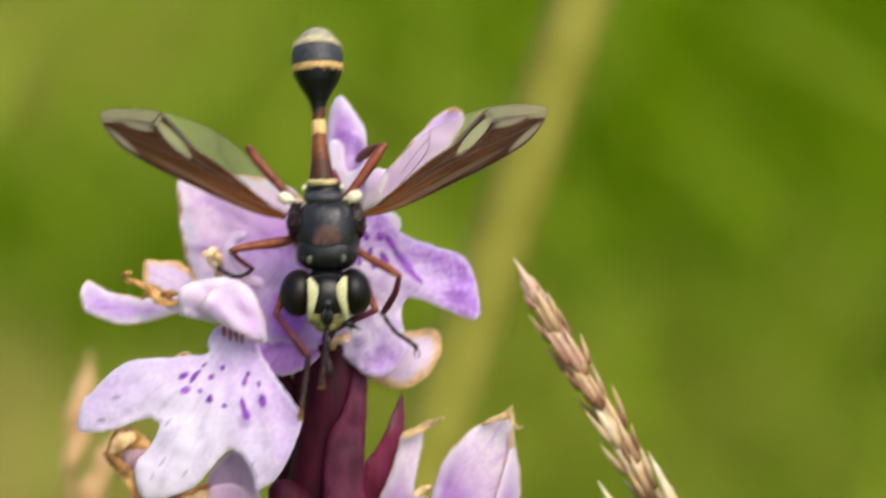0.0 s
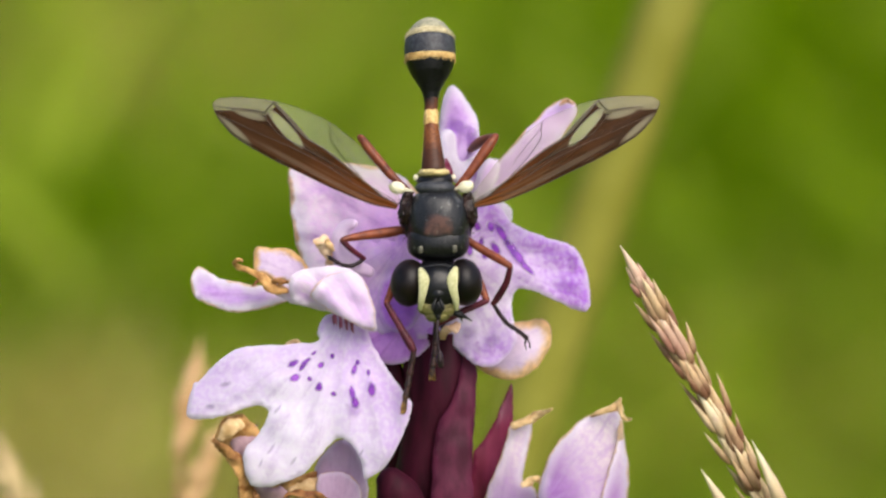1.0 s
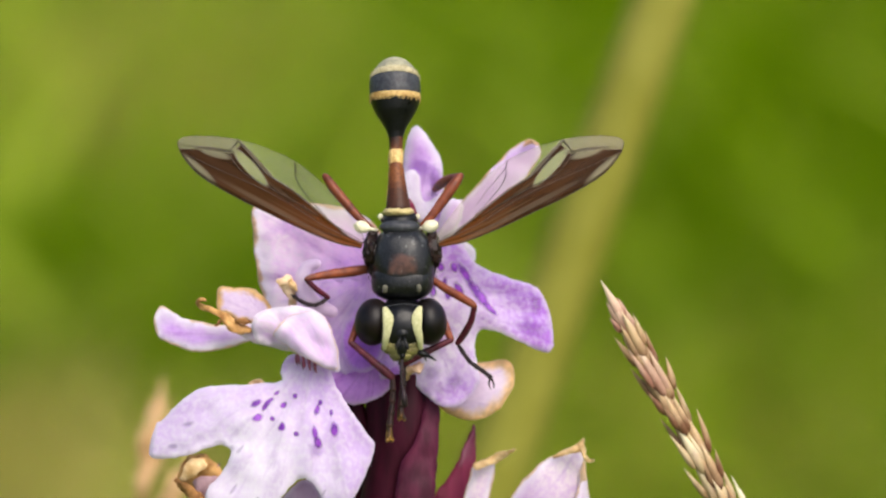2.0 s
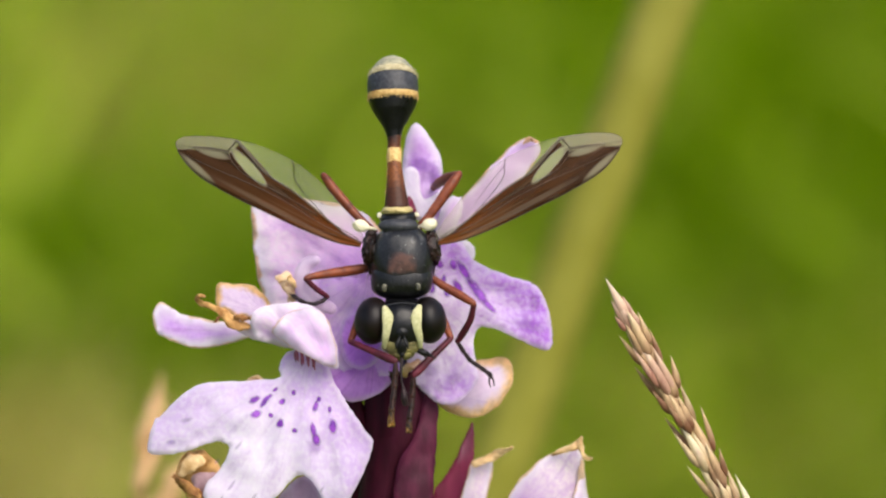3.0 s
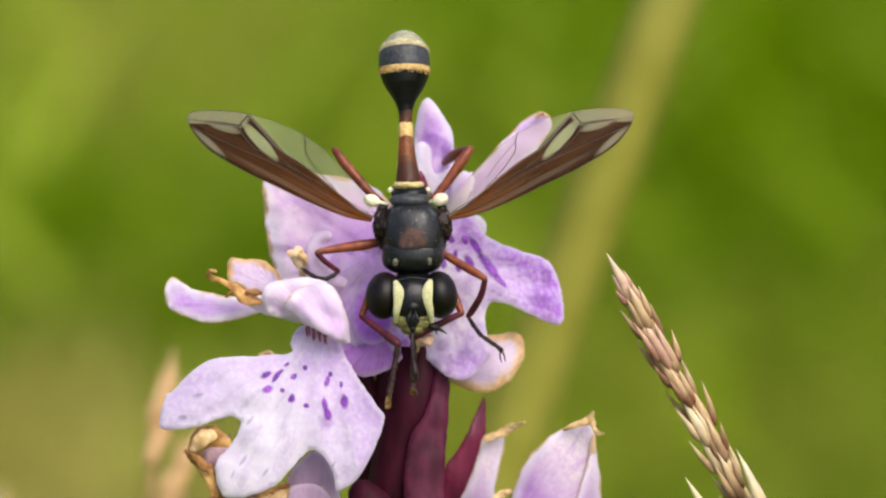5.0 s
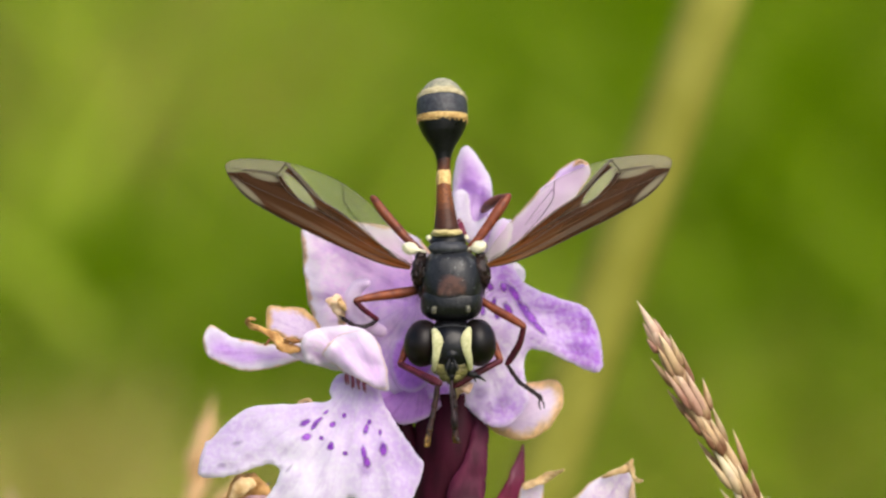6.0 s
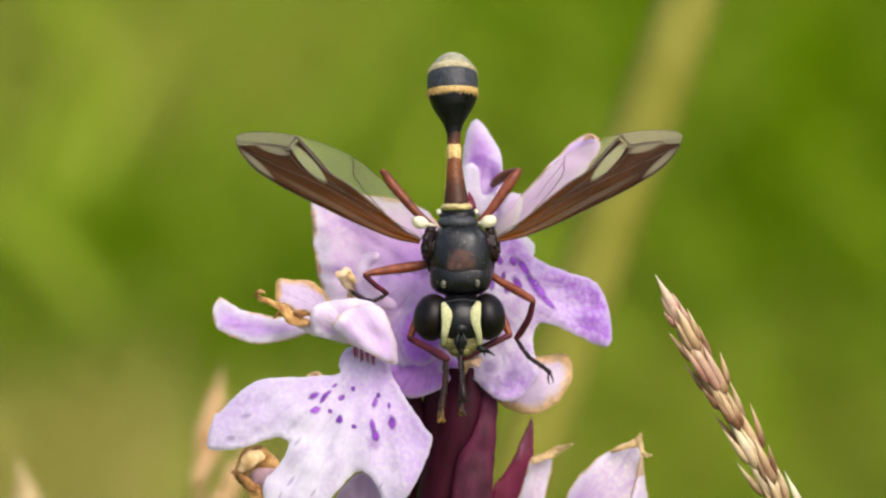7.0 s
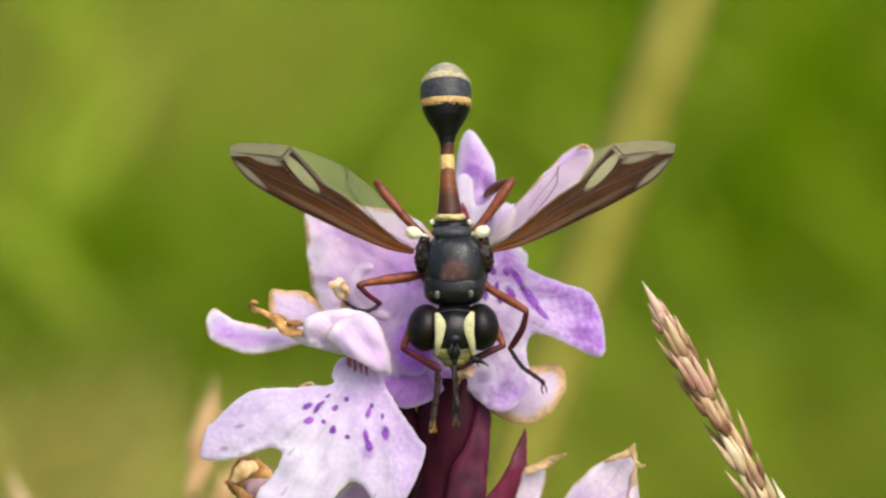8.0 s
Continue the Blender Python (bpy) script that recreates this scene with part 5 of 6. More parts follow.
    def slice_of(low, high, swell=0.0):
        rows = [p for p in line if low <= p[0] <= high]
        return tube([(V(-0.455 - 0.02 * (p[0] - 5.6), p[0], p[1]), p[2] + swell) for p in rows], 32, 1, cap=0.04)

    part("club", slice_of(5.6, 7.1), BLACK, fly, "glossy black club")
    part("club_band", slice_of(7.08, 7.34, 0.012), GOLD, fly, "gold dusted band")
    part("club_segment", slice_of(7.25, 7.98, 0.002), DUSTED, fly, "bluish grey-black segment")
    part("club_tip", slice_of(7.93, 8.5, 0.004), CLUB_TIP, fly, "pollen-grey tip")
    part("club_band", slice_of(7.90, 8.07, 0.016), PALE_DUST, fly, "pale dusted band")
    rng = random.Random(31)
    for low, mat, count, label in ((7.09, GOLD, 190, "short gold hairs"), (7.92, PALE_DUST, 120, "short pale hairs")):
        fuzz = []
        ring = min(line, key=lambda p: abs(p[0] - low))
        lean = 0.12 if low < 7.5 else 0.40
        for k in range(count):
            w, r = rng.uniform(-1.9, 1.9), ring[2] + 0.005
            p = V(-0.49, low + rng.uniform(-0.05, 0.16), ring[1]) + Vector((math.sin(w) * r, -math.cos(w) * r, math.cos(w) * r * lean))
            fuzz.append(tube([(p, 0.020), (p + Vector((math.sin(w) * 0.04, -0.03, rng.uniform(-0.06, 0.02))), 0.006)], 5, 1))
        part("fuzz", join(*fuzz), mat, fly, label)
    dust = [lump(V(-0.455 - 0.27 - 0.06 * (4.7 - y) + 0.04 * rng.random(), y, -0.05), 0.022, 0.03, 0.022, 0, 1) for y in (3.3 + 1.35 * rng.random() for k in range(16))]
    part("dust", join(*dust), GOLD, fly, "gold dust along the stalk")
    # head
    part("head", lump(V(-0.19, -1.38, 0.55), 1.15, 0.98, 1.022, 0, 4, 0.03), CROWN, fly, "glossy black crown")
    part("neck", tube([(V(-0.17, -0.19, 0), 0.596), (V(-0.19, -0.94, 0.2), 0.639)], 16, 3), CROWN, fly)
    part("brow", tube([(V(-0.85, -0.7, 1.25), 0.015), (V(-0.19, -0.59, 1.33), 0.019), (V(0.47, -0.68, 1.25), 0.015)], 8, 5), DUSTED, fly)
    part("eye", lump(V(-1.27, -1.27, 0.5), 0.703, 0.895, 0.937, 6, 4), EYE, fly, "large black compound eye")
    part("eye", lump(V(0.81, -1.25, 0.5), 0.682, 0.895, 0.937, -6, 4), EYE, fly, "large black compound eye")
    part("cheek_stripe", tube([(V(-0.83, -0.78, 1.3), 0.106), (V(-0.72, -1.12, 1.5), 0.205), (V(-0.74, -1.5, 1.52), 0.165), (V(-0.8, -1.88, 1.4), 0.128), (V(-0.85, -2.25, 1.1), 0.085)], 14, 6, flat=0.25), STRIPE, fly, "cream stripe beside the eye")
    part("cheek_stripe", tube([(V(0.47, -0.74, 1.3), 0.106), (V(0.36, -1.1, 1.5), 0.205), (V(0.38, -1.5, 1.52), 0.165), (V(0.47, -1.88, 1.4), 0.128), (V(0.51, -2.25, 1.1), 0.085)], 14, 6, flat=0.25), STRIPE, fly, "cream stripe beside the eye")
    part("face", join(lump(V(-0.19, -2.22, 0.78), 0.74, 0.36, 0.50, 0, 4, 0.10, 1.6, square=0.9), lump(V(-0.20, -2.50, 0.80), 0.46, 0.26, 0.42, 0, 4, 0.12, 1.8), lump(V(-0.62, -2.12, 0.86), 0.22, 0.30, 0.36, 14, 3, 0.08), lump(V(0.24, -2.12, 0.86), 0.22, 0.30, 0.36, -14, 3, 0.08)), FACE, fly, "yellowish lower face")
    part("face_fuzz", join(bristles(V(-0.72, -2.48, 1.0), V(0.34, -2.48, 1.0), 34, 0.09, 41), bristles(V(-0.70, -2.2, 1.1), V(0.32, -2.2, 1.1), 20, 0.07, 42)), FACE, fly)
    part("mouth", join(lump(V(-0.20, -2.15, 1.16), 0.26, 0.40, 0.24, 0, 3, 0.25, 2.0), lump(V(-0.18, -2.52, 1.08), 0.13, 0.17, 0.22, 0, 3, 0.2, 2.0)), CROWN, fly)
    part("brow_bump", lump(V(-0.19, -1.68, 1.34), 0.30, 0.26, 0.26, 0, 3, 0.1), CROWN, fly)
    # fixed black spur added in place of the right front leg's dark end
    part("palp", join(tube([(V(0.36, -2.34, 0.9), 0.10), (V(0.62, -2.46, 0.95), 0.13), (V(0.86, -2.56, 0.9), 0.06), (V(1.08, -2.70, 0.85), 0.02)], 8, 4), tube([(V(0.60, -2.42, 0.95), 0.06), (V(0.72, -2.72, 0.95), 0.02)], 6, 3)), BLACK, fly, "black spur beside the mouth, standing in for the right front leg's end")
    for sx in (-1, 1):
        c = V(-0.19, -1.84, 1.5)
        a, b, e = (c + Vector((sx * u, -w, v)) for u, v, w in ((0.05, 0.06, -0.05), (0.10, -0.10, 0.22), (0.22, -0.42, 0.28)))
        part("antenna", join(tube([(a, 0.05), (b, 0.06)], 8, 3), tube([(b, 0.055), (b.lerp(e, 0.55), 0.075), (e, 0.04)], 8, 4), tube([(e, 0.02), (e + Vector((sx * 0.06, 0, -0.1)), 0.008)], 6, 2)), BLACK, fly, "short black forked feeler")
    part("proboscis", join(tube([(V(-0.19, -2.63, 1.1), 0.075), (V(-0.23, -3.15, 1.3), 0.047), (V(-0.19, -3.62, 1.3), 0.047), (V(-0.13, -3.87, 1.3), 0.064)], 8, 4), tube([(V(-0.13, -3.87, 1.3), 0.085), (V(-0.11, -4.13, 1.3), 0.128), (V(-0.08, -4.38, 1.25), 0.106)], 8, 4)), TARSUS, fly, "thin black tongue with a grey tip")
    # wings and knobs behind them
    wing(fly, V(-1.66, 1.64, 0.5), -0.878, 0.479, -0.06, False, "smoky brown wing with clear windows, spread out")
    wing(fly, V(1.13, 1.7, 0.5), 0.878, 0.478, -0.06, True, "smoky brown wing with clear windows, spread out")
    for s, k in ((V(-1.72, 2.3, 0.3), 1), (V(0.85, 2.34, 0.3), -1)):
        part("haltere", join(lump(s, 0.325, 0.235, 0.22, 16 * k, 3, 0.16, 1.4), tube([(s, 0.085), (s + Vector((0.55 * k, 0.2, -0.12)), 0.064)], 8, 2)), CREAM, fly, "cream white balancing knob")
    # legs
    limb("hind_femur", [(V(-1.2, 2.11, -0.4), 0.128), (V(-1.79, 2.62, -0.4), 0.16), (V(-2.33, 3.22, -0.5), 0.192), (V(-2.76, 3.74, -0.6), 0.192), (V(-3.03, 4.12, -0.7), 0.16), (V(-3.14, 4.23, -0.8), 0.128)], RUST, fly, "rust red hind thigh")
    limb("hind_tibia", [(V(-3.10, 4.17, -0.9), 0.117), (V(-2.92, 3.93, -2), 0.128), (V(-2.70, 3.64, -2.9), 0.106)], SHIN, fly)
    limb("hind_femur", [(V(0.34, 2.11, -0.4), 0.128), (V(0.81, 2.62, -0.4), 0.16), (V(1.3, 3.27, -0.5), 0.192), (V(1.67, 3.82, -0.6), 0.213), (V(1.92, 4.17, -0.7), 0.17), (V(2.01, 4.28, -0.8), 0.128)], RUST, fly, "rust red hind thigh")
    limb("hind_tibia", [(V(1.97, 4.24, -0.9), 0.149), (V(1.59, 4.14, -1.5), 0.192), (V(1.25, 3.96, -2.2), 0.192), (V(1.04, 3.78, -2.9), 0.128)], RUST, fly)
    limb("mid_femur", [(V(-1.32, 0.77, -0.5), 0.149), (V(-2.01, 0.64, -0.4), 0.202), (V(-2.86, 0.53, -0.2), 0.181), (V(-3.6, 0.4, 0.1), 0.128), (V(-3.79, 0.32, 0.15), 0.117)], RUST, fly, "rust red middle thigh")
    limb("mid_tibia", [(V(-3.79, 0.32, 0.15), 0.106), (V(-3.45, -0.02, 0), 0.106), (V(-2.99, -0.36, -0.5), 0.096)], SHIN, fly)
    part("mid_tarsus", join(foot_chain([V(-2.99, -0.38, -0.5), V(-3.2, -0.53, -0.4), V(-3.46, -0.64, -0.3), V(-3.75, -0.62, -0.2), V(-4.03, -0.49, -0.3), V(-4.27, -0.32, -0.5)], 0.089), tube([(V(-4.27, -0.32, -0.5), 0.043), (V(-4.47, -0.19, -0.7), 0.021)], 6, 2)), TARSUS, fly)
    limb("mid_femur", [(V(0.94, 0.34, -0.5), 0.128), (V(1.41, 0.02, -0.4), 0.16), (V(2, -0.32, -0.2), 0.17), (V(2.43, -0.58, 0), 0.138), (V(2.53, -0.68, 0), 0.117)], RUST, fly, "rust red middle thigh")
    limb("mid_tibia", [(V(2.53, -0.68, 0), 0.106), (V(2.39, -1.26, -0.3), 0.128), (V(2.09, -1.8, -0.7), 0.138), (V(1.9, -2.07, -0.9), 0.106)], SHIN, fly)
    part("mid_tarsus", join(foot_chain([V(1.9, -2.07, -0.9), V(2.14, -2.46, -1), V(2.4, -2.8, -1.1), V(2.66, -2.98, -1.15), V(2.91, -3.15, -1.2), V(3.17, -3.36, -1.3)], 0.098), tube([(V(3.15, -3.36, -1.3), 0.047), (V(3.11, -3.62, -1.4), 0.032), (V(3.18, -3.82, -1.6), 0.021)], 6, 3), tube([(V(3.17, -3.36, -1.3), 0.047), (V(3.28, -3.58, -1.4), 0.032), (V(3.3, -3.78, -1.6), 0.021)], 6, 3), bristles(V(1.9, -2.07, -0.9), V(3.13, -3.32, -1.3), 16, 0.14, 3)), TARSUS, fly, "dark bristly foot with claws")
    # front legs: thigh fixed, shin and foot jointed
    for key, hip, knee, shin, foot in (("a", V(-1.54, -0.62, -0.6), V(-2.12, -2.04, 0.6), 2.05, 2.25), ("b", V(1.15, -0.79, -0.6), V(1.66, -1.94, -0.1), 2.10, 2.0)):
        thigh = part("front_femur", tube([(hip, 0.149), (hip.lerp(knee, 0.5), 0.17), (knee, 0.117)], 9, 5), RUST, fly, "rust red front thigh")
        lower = part("front_tibia", join(tube([(V(0, 0), 0.117), (V(shin * 0.5, 0), 0.138), (V(shin * 0.85, 0), 0.17), (V(shin, 0), 0.128)], 10, 4)), SHIN, thigh, origin=V(0, 0))
        toes = part("front_tarsus", join(foot_chain([V(foot * k / 5, 0.05 * math.sin(k)) for k in range(6)], 0.132), tube([(V(foot, 0.03), 0.096), (V(foot + 0.12, 0.10), 0.085)], 8, 3), tube([(V(foot, -0.03), 0.096), (V(foot + 0.12, -0.12), 0.085)], 8, 3), bristles(V(0, 0), V(foot, 0), 26, 0.15, 5)), TOE, thigh, "dark foot with amber pads", origin=V(0, 0))
        FRONT[key] = (thigh, knee, lower, shin, toes, foot)
    return fly


# ---- grasses ----
def seed_head(name, label, tip, foot_board, count, length, width, mats, seed, spread, stop, group=""):
    """A closed grass panicle on its culm: overlapping pointed husks from the tip down to share stop of the way."""
    foot = MM @ (foot_board + (foot_board - tip) * 2)
    foot.z = 0
    g = thing(name, foot, label, "grass", group)
    base = BOARD.inverted() @ foot * 1000
    bend = foot_board
    hang = bend - (tip - bend) * 1.2
    line = [base * (1 - s) ** 2 + hang * (2 * s * (1 - s)) + bend * s * s for s in (k / 12 for k in range(13))] + [bend.lerp(tip, 0.5), tip.lerp(bend, 0.1)]
    part("culm", tube([(p, 0.50 - 0.028 * i) for i, p in enumerate(line)], 8, 3), mats[0], g, "straw coloured culm")
    rng = random.Random(seed)
    head = [Vector(p) for p in curve([bend, bend.lerp(tip, 0.5), tip], 20)]
    t = (tip - bend).normalized()
    across = t.cross(Vector((0, -1, 0))).normalized()
    for i in range(count):
        s = 1 - stop * (0 if i == 0 else 0.03 + 0.97 * i / (count - 1))
        p = head[min(int(s * (len(head) - 1)), len(head) - 1)]
        turn = i * 2.4 + rng.uniform(-0.5, 0.5)
        out = (across * math.cos(turn) + Vector((0, -1, 0)) * math.sin(turn)) * spread * min(1, i * 0.3) * rng.uniform(0.7, 1.1)
        ln = length * rng.uniform(0.8, 1.2)
        a = p - t * ln * 0.75 + out * 0.4
        b = p + t * ln * 0.25 + out * rng.uniform(0.6, 1.3)
        gap = across * width * rng.uniform(0.22, 0.34) * (1 if math.cos(turn) > 0 else -1)
        long = 0.62 if i < 3 else 0.86
        glumes = [grain(a, b, width * rng.uniform(0.7, 0.9), twist=rng.uniform(-0.6, 0.6)), grain(a.lerp(b, 0.06) - gap, a.lerp(b, long * rng.uniform(0.85, 1.02)) - gap * 1.5 + out * 0.1, width * 0.58, twist=rng.uniform(-1, 1)), grain(a.lerp(b, 0.2) + gap + out * 0.2, a.lerp(b, long * rng.uniform(0.9, 1.1)) + gap * 1.6 + out * 0.45, width * 0.5, twist=rng.uniform(-1, 1))]
        part("spikelet", join(*glumes), mats[1 + rng.randrange(len(mats) - 1)] if i > 2 else mats[-2 if len(mats) > 4 else -1], g)
    return g


def stalk():
    """The thick olive stalk behind, leaning to the right."""
    top, low = V(13.76, 17.93, -85), V(2.8, -13.7, -85)
    way = (MM @ low) - (MM @ top)
    foot = (MM @ low) + way * ((MM @ low).z / -way.z)
    g = thing("grass_stalk", foot, "thick olive yellow grass stalk, leaning, out of focus", "grass")
    base = BOARD.inverted() @ foot * 1000
    end = top + (top - low) * 0.6
    part("culm", tube([(base, 2.2), (low, 1.75), (top, 1.45), (end, 1.1)], 14, 6), OLIVE, g)
    part("sheath", tube([(base.lerp(low, 0.2), 2.5), (base.lerp(low, 0.7), 2.3), (low.lerp(base, 0.05), 2.0)], 14, 4), OLIVE, g)
    return g


def drooping_head():
    """A pale hanging seed head on an arching culm, swung about by the wind."""
    foot = MM @ V(-64.36, -15.68, -128)
    foot.z = 0
    g = thing("drooping_grass", foot, "pale straw drooping grass head swinging in the wind", "grass")
    base = BOARD.inverted() @ foot * 1000
    pts = [base, V(-66.07, 4.82, -128), V(-57.53, 23.6, -128), V(-40.45, 31.46, -128), V(-28.83, 26.34, -128), V(-25.42, 19.16, -128)]
    part("culm", tube([(p, 1.0 - 0.13 * i) for i, p in enumerate(pts)], 8, 6), STRAW, g)
    rng = random.Random(9)
    a, b = V(-26.44, 20.53, -128), V(-24.73, 5.84, -128)
    for i in range(260):
        s = i / 259
        p = a.lerp(b, s * 0.86)
        out = Vector((rng.uniform(-1, 1), rng.uniform(-1, 1), 0)) * (3.9 * math.sin(math.pi * (0.35 + 0.6 * s)) + 0.6)
        part("spikelet", grain(p, p + (b - a) * 0.17 + out, 1.1, twist=rng.uniform(-2, 2)), PALE_STRAW, g)
    return g


orchid()
FLY = fly_body()
HEAD = seed_head("grass_seed_head", "straw and pink meadow grass seed head, closed and pointed", V(6.9, -0.3, 0.6), V(13.02, -11.08, -0.5), 30, 2.2, 0.66, (STRAW, HUSK, HUSK, HUSK_ROSE, HUSK_GREY), 4, 0.37, 1.0)
for low, high, skin in ((V(13.17, -10.69, 0.9), V(11.57, -7.14, 1), HUSK_GREY), (V(13.04, -10.38, 0.7), V(11.92, -7.63, 0.6), HUSK_ROSE), (V(11.17, -10.7, 0.6), V(9.68, -8.25, 0.8), HUSK_GREY)):
    part("spikelet", join(grain(low, high, 0.6, twist=0.3), grain(low, low.lerp(high, 0.7) + V(0.2, 0, 0.1), 0.45)), skin, HEAD)
for args in (
    ("grass_seed_head", "tan grass seed head, out of focus behind the orchid", V(-11.11, -4.55, -44), V(-11.93, -8.98, -44), 7, 2.6, 0.85, (HUSK_TAN, HUSK_TAN), 14, 0.16, 0.66, "seed heads behind"),
    ("grass_seed_head", "tan grass seed head, out of focus behind the orchid", V(-9.85, -7.76, -42), V(-11.84, -12.48, -42), 9, 2.4, 0.85, (HUSK_TAN, HUSK_TAN), 15, 0.18, 0.8, "seed heads behind"),
    ("grass_seed_head", "pale grass seed head, far out of focus", V(-20.43, -8.9, -48), V(-18.91, -15.2, -48), 10, 3.0, 1.0, (HUSK_TAN, STRAW), 16, 0.6, 0.9, "seed heads behind"),
):
    seed_head(*args)
STALK = stalk()
SWING = drooping_head()


# ---- what moves ----
def bone(a, b):
    """A pose at a whose x axis points at b."""
    x = (b - a).normalized()
    y = (Vector((0, 0, 1)) - x * x.z).normalized()
    return Matrix.Translation(a * 0.001) @ Matrix((x, y, x.cross(y))).transposed().to_4x4()


def reach(a, b, length):
    """The point at that distance from a, over the spot b as seen from the front."""
    u, v = b.x - a.x, b.z - a.z
    flat = math.hypot(u, v)
    if flat >= length:
        return a + Vector((u, 0, v)) * (length / flat)
    return Vector((b.x, a.y - math.sqrt(length * length - flat * flat) * 0.9, b.z))


def leg_rows(key, rows):
    thigh, knee, lower, shin, toes, foot = FRONT[key]
    back = PLACE[thigh.name].inverted() @ BOARD
    up, down = [], []
    for t, ankle, tip in rows:
        a = reach(knee, ankle, shin)
        b = tip.copy()
        b.y = a.y + 0.1
        up.append((t, back @ bone(knee, a)))
        down.append((t, back @ bone(a, b)))
    walk(lower, up)
    walk(toes, down)


def sway(ob, rows, reach_up):
    """Leans a plant about its foot: rows of (t, millimetres to the right and up, at that height above the foot)."""
    home = PLACE[ob.name]
    walk(ob, [(t, Matrix.Translation((0, 0, up * 0.001)) @ home @ Matrix.Rotation(math.atan2(mm, reach_up), 4, "Y")) for t, mm, up in rows])


def tilt(ob, rows):
    """Turns a perched thing about its middle: rows of (t, degrees to the right, millimetres to the right and up)."""
    home = PLACE[ob.name]
    walk(ob, [(t, home @ Matrix.Translation(V(x, y) * 0.001) @ Matrix.Rotation(radians(deg), 4, "Y")) for t, deg, x, y in rows])


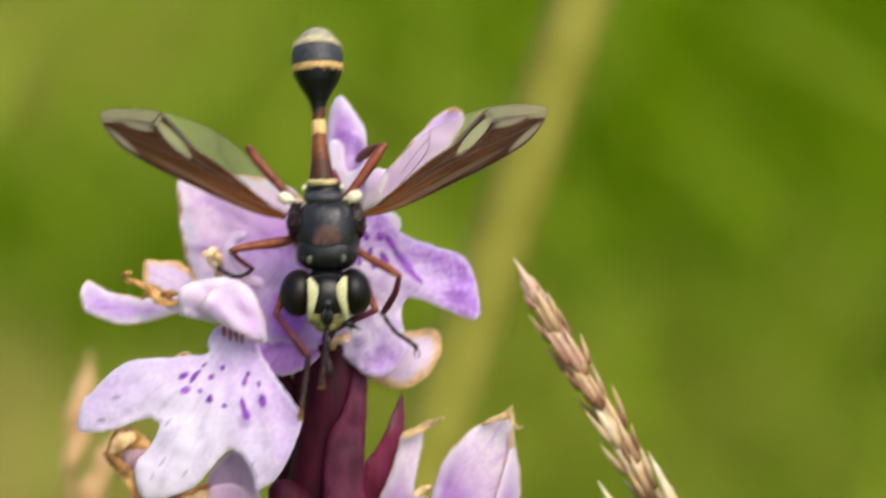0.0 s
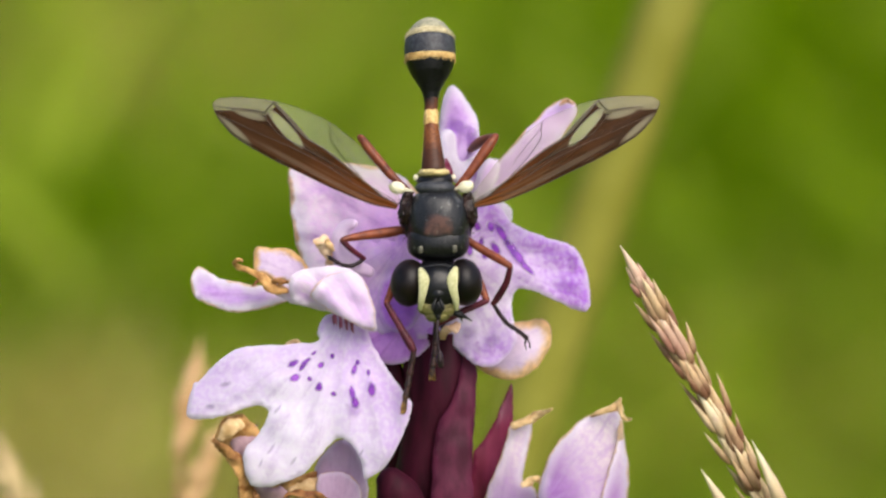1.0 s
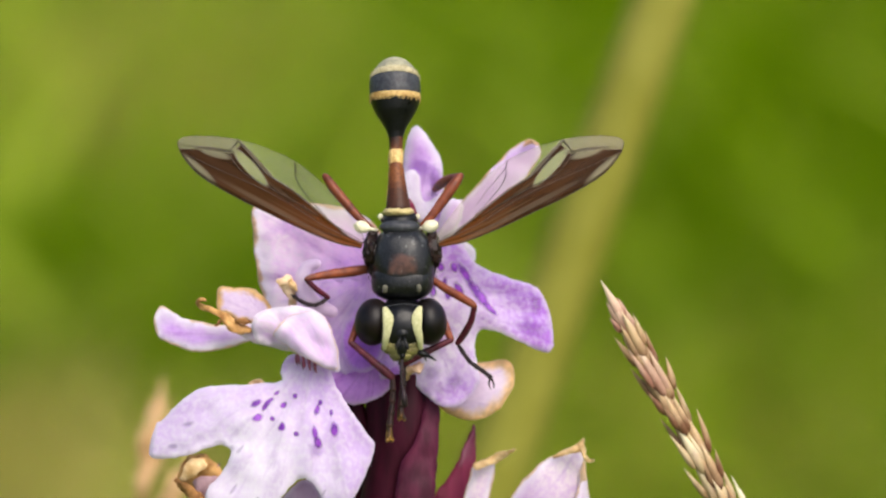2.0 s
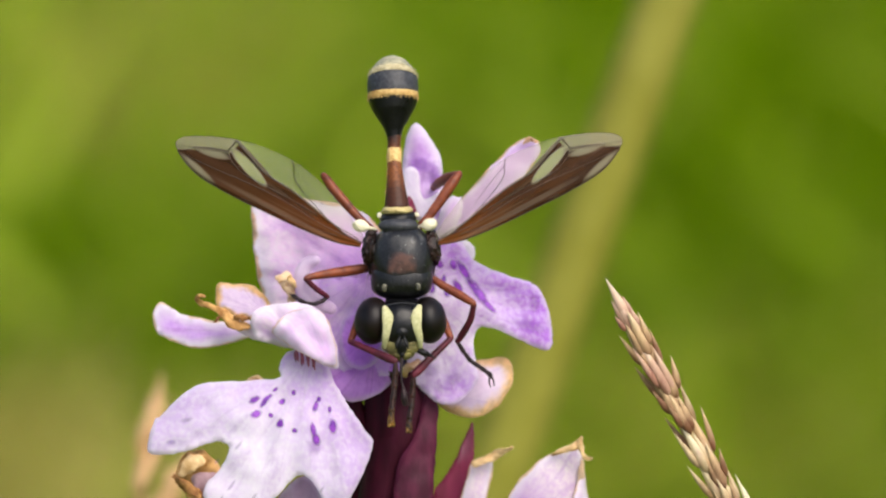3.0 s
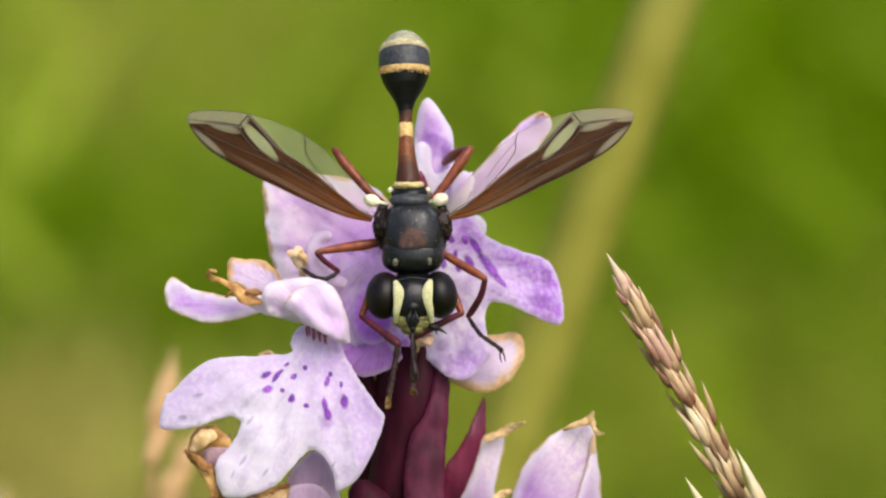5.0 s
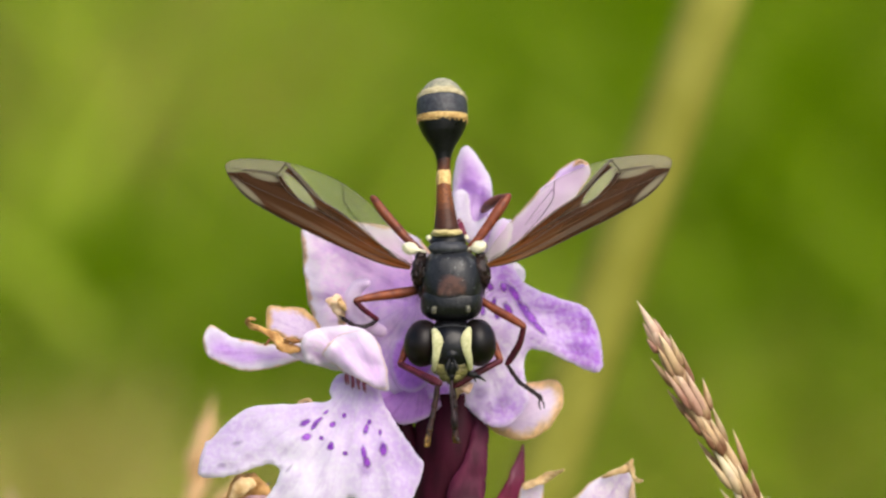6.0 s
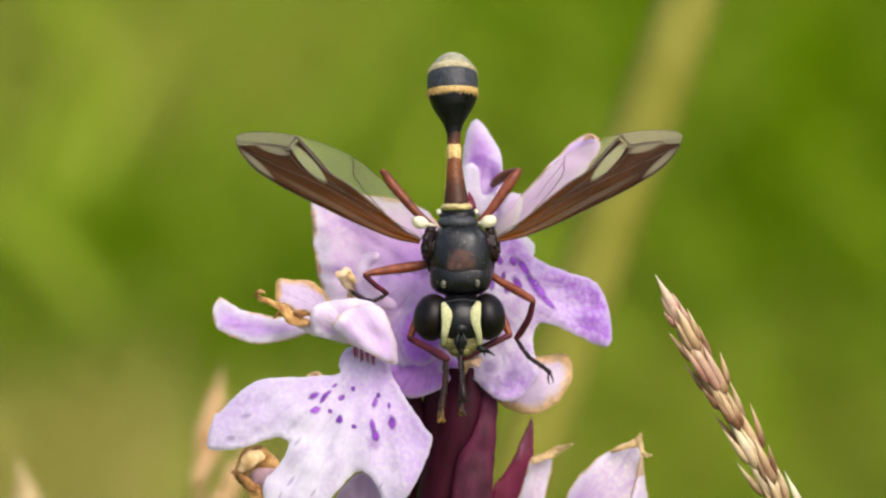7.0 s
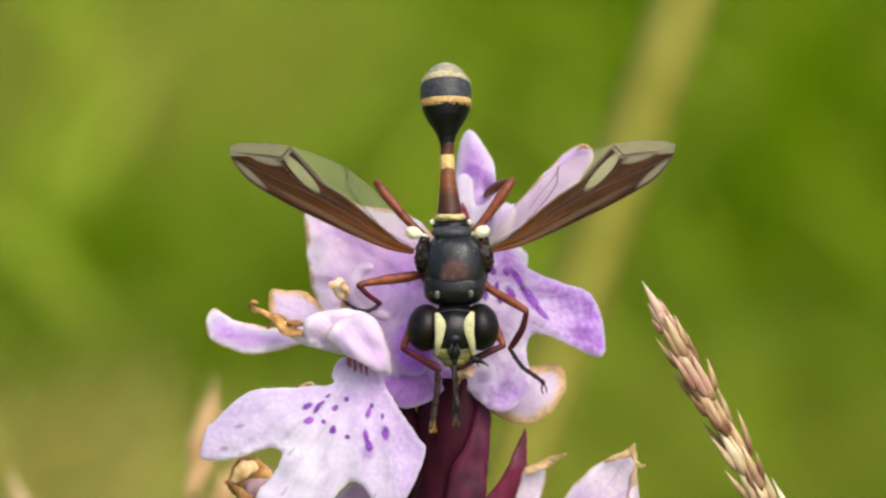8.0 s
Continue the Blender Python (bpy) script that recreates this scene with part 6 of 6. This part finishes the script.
def motions():
    tilt(FLY, [(0, 0.3, 0, 0.02), (0.5, 0.3, -0.03, 0), (1, 0, 0, 0), (1.5, 0.15, 0, 0), (2, 0, 0.04, 0.04), (2.2, 0, 0.03, 0.02), (2.75, -0.4, 0.04, 0), (3.3, -0.9, 0.05, -0.03), (3.5, -0.4, 0.10, 0), (3.7, -0.5, 0.07, 0), (4, -0.5, 0.04, -0.02), (4.2, -0.7, 0.07, 0), (5.3, -0.5, 0.02, -0.01), (5.6, -0.8, 0.04, -0.01), (6, -0.7, 0.02, -0.01), (6.5, -0.65, 0.02, -0.02), (7.5, -0.7, 0.03, -0.03), (8, -0.7, 0.03, -0.03)])
    leg_rows("a", [
        (0, V(-0.91, -3.65, 0.6), V(-1.23, -6, 0.4)),
        (1, V(-1.1, -3.8, 0.6), V(-1.47, -5.97, 0.4)),
        (1.5, V(-0.85, -3.76, 0.6), V(-1.17, -5.89, 0.4)),
        (1.8, V(-0.57, -3.33, 0.6), V(-0.77, -5.38, 0.4)),
        (2, V(-0.45, -3.44, 0.6), V(-0.62, -5.36, 0.4)),
        (2.2, V(-0.3, -3.16, 0.6), V(-0.38, -5.25, 0.4)),
        (2.75, V(-0.42, -2.95, 0.6), V(-0.55, -4.87, 0.4)),
        (3.3, V(-0.59, -2.72, 0.6), V(-0.7, -4.55, 0.4)),
        (3.5, V(-1.53, -3.57, 0.6), V(-2.06, -5.17, 0.4)),
        (3.7, V(-2.06, -4.23, 0.6), V(-2.66, -6.21, 0.4)),
        (3.9, V(-1.42, -3.8, 0.6), V(-1.93, -5.85, 0.4)),
        (4, V(-1.25, -3.59, 0.6), V(-1.81, -5.61, 0.4)),
        (4.2, V(-1.15, -3.38, 0.6), V(-1.3, -6.04, 0.4)),
        (4.75, V(-0.89, -3.16, 0.6), V(-1.15, -5.29, 0.4)),
        (5.3, V(-0.66, -2.89, 0.6), V(-0.98, -4.63, 0.4)),
        (5.5, V(-0.64, -2.7, 0.6), V(-1, -4.51, 0.4)),
        (6.5, V(-0.76, -2.8, 0.6), V(-0.94, -4.34, 0.4)),
        (7, V(-0.76, -2.78, 0.6), V(-0.85, -4.12, 0.4)),
        (8, V(-0.81, -2.78, 0.6), V(-0.91, -4.06, 0.4)),
    ])
    leg_rows("b", [
        (0, V(-0.34, -2.78, 0.6), V(-0.38, -4.7, 0.4)),
        (1, V(-0.38, -2.85, 0.6), V(-0.38, -4.66, 0.4)),
        (1.6, V(-0.25, -2.78, 0.6), V(-0.26, -4.55, 0.4)),
        (2, V(-0.19, -2.82, 0.6), V(-0.19, -4.55, 0.4)),
        (2.2, V(-0.25, -2.82, 0.6), V(-0.3, -4.66, 0.4)),
        (2.75, V(0.02, -3.12, 0.6), V(-0.19, -5.29, 0.4)),
        (3.3, V(0.36, -3.42, 0.6), V(-0.06, -5.87, 0.4)),
        (3.5, V(-0.4, -2.72, 0.6), V(-0.89, -4.02, 0.4)),
        (3.7, V(-0.45, -2.78, 0.6), V(-0.62, -4.23, 0.4)),
        (4, V(-0.47, -2.91, 0.6), V(-0.51, -4.34, 0.4)),
        (4.2, V(-0.19, -3.16, 0.6), V(-0.17, -4.55, 0.4)),
        (4.75, V(-0.21, -2.95, 0.6), V(-0.17, -4.44, 0.4)),
        (5.3, V(-0.21, -2.82, 0.6), V(-0.15, -4.4, 0.4)),
        (6.5, V(-0.17, -2.89, 0.6), V(-0.02, -4.51, 0.4)),
        (7, V(-0.21, -2.82, 0.6), V(-0.15, -4.44, 0.4)),
        (8, V(-0.21, -2.82, 0.6), V(-0.15, -4.44, 0.4)),
    ])
    sway(HEAD, [(0, 0.17, -0.18), (0.5, 0.36, 0.15), (1, 0, 0), (1.5, 0.03, -0.04), (2, 0.66, 0.19), (2.2, 1.15, 0.28), (2.75, 0.96, 0.19), (3.3, 0.77, 0.1), (3.5, 0.67, 0.0), (3.65, 0.99, 0.09), (3.8, 1.41, 0.28), (4, 1.16, 0.25), (4.2, 1.07, 0.3), (4.75, 0.75, 0.25), (5.3, 0.32, 0.19), (5.5, 0.36, 0.27), (6, 0.17, 0.2), (6.5, 0.17, 0.2), (7, 0.49, 0.22), (7.5, 0.09, 0.16), (8, 0.26, 0.37)], 305.0)
    sway(STALK, [(0, 1.10, 0), (0.5, 0.61, 0), (1, 0.00, 0), (1.5, 0.24, 0), (2, 0.61, 0), (2.2, 0.66, 0), (2.75, 0.81, 0), (3.3, 0.95, 0), (3.5, -0.68, 0), (4, 0.34, 0), (4.2, 0.40, 0), (4.75, 0.67, 0), (5.3, 0.94, 0), (5.5, 1.04, 0), (6, 0.31, 0), (6.5, -0.43, 0), (7, -1.10, 0), (7.5, -1.16, 0), (8, -1.23, 0)], 330.0)
    sway(SWING, [(0, -11.61, 0), (3.3, -12.30, 0), (3.6, -4.13, 0), (3.7, 3.70, 0), (3.8, 13.56, 0), (3.9, 17.97, 0), (4, 11.78, 0), (4.1, -5.25, 0), (4.3, -14.35, 0), (5.3, -11.61, 0), (8, -11.61, 0)], 330.0)


motions()
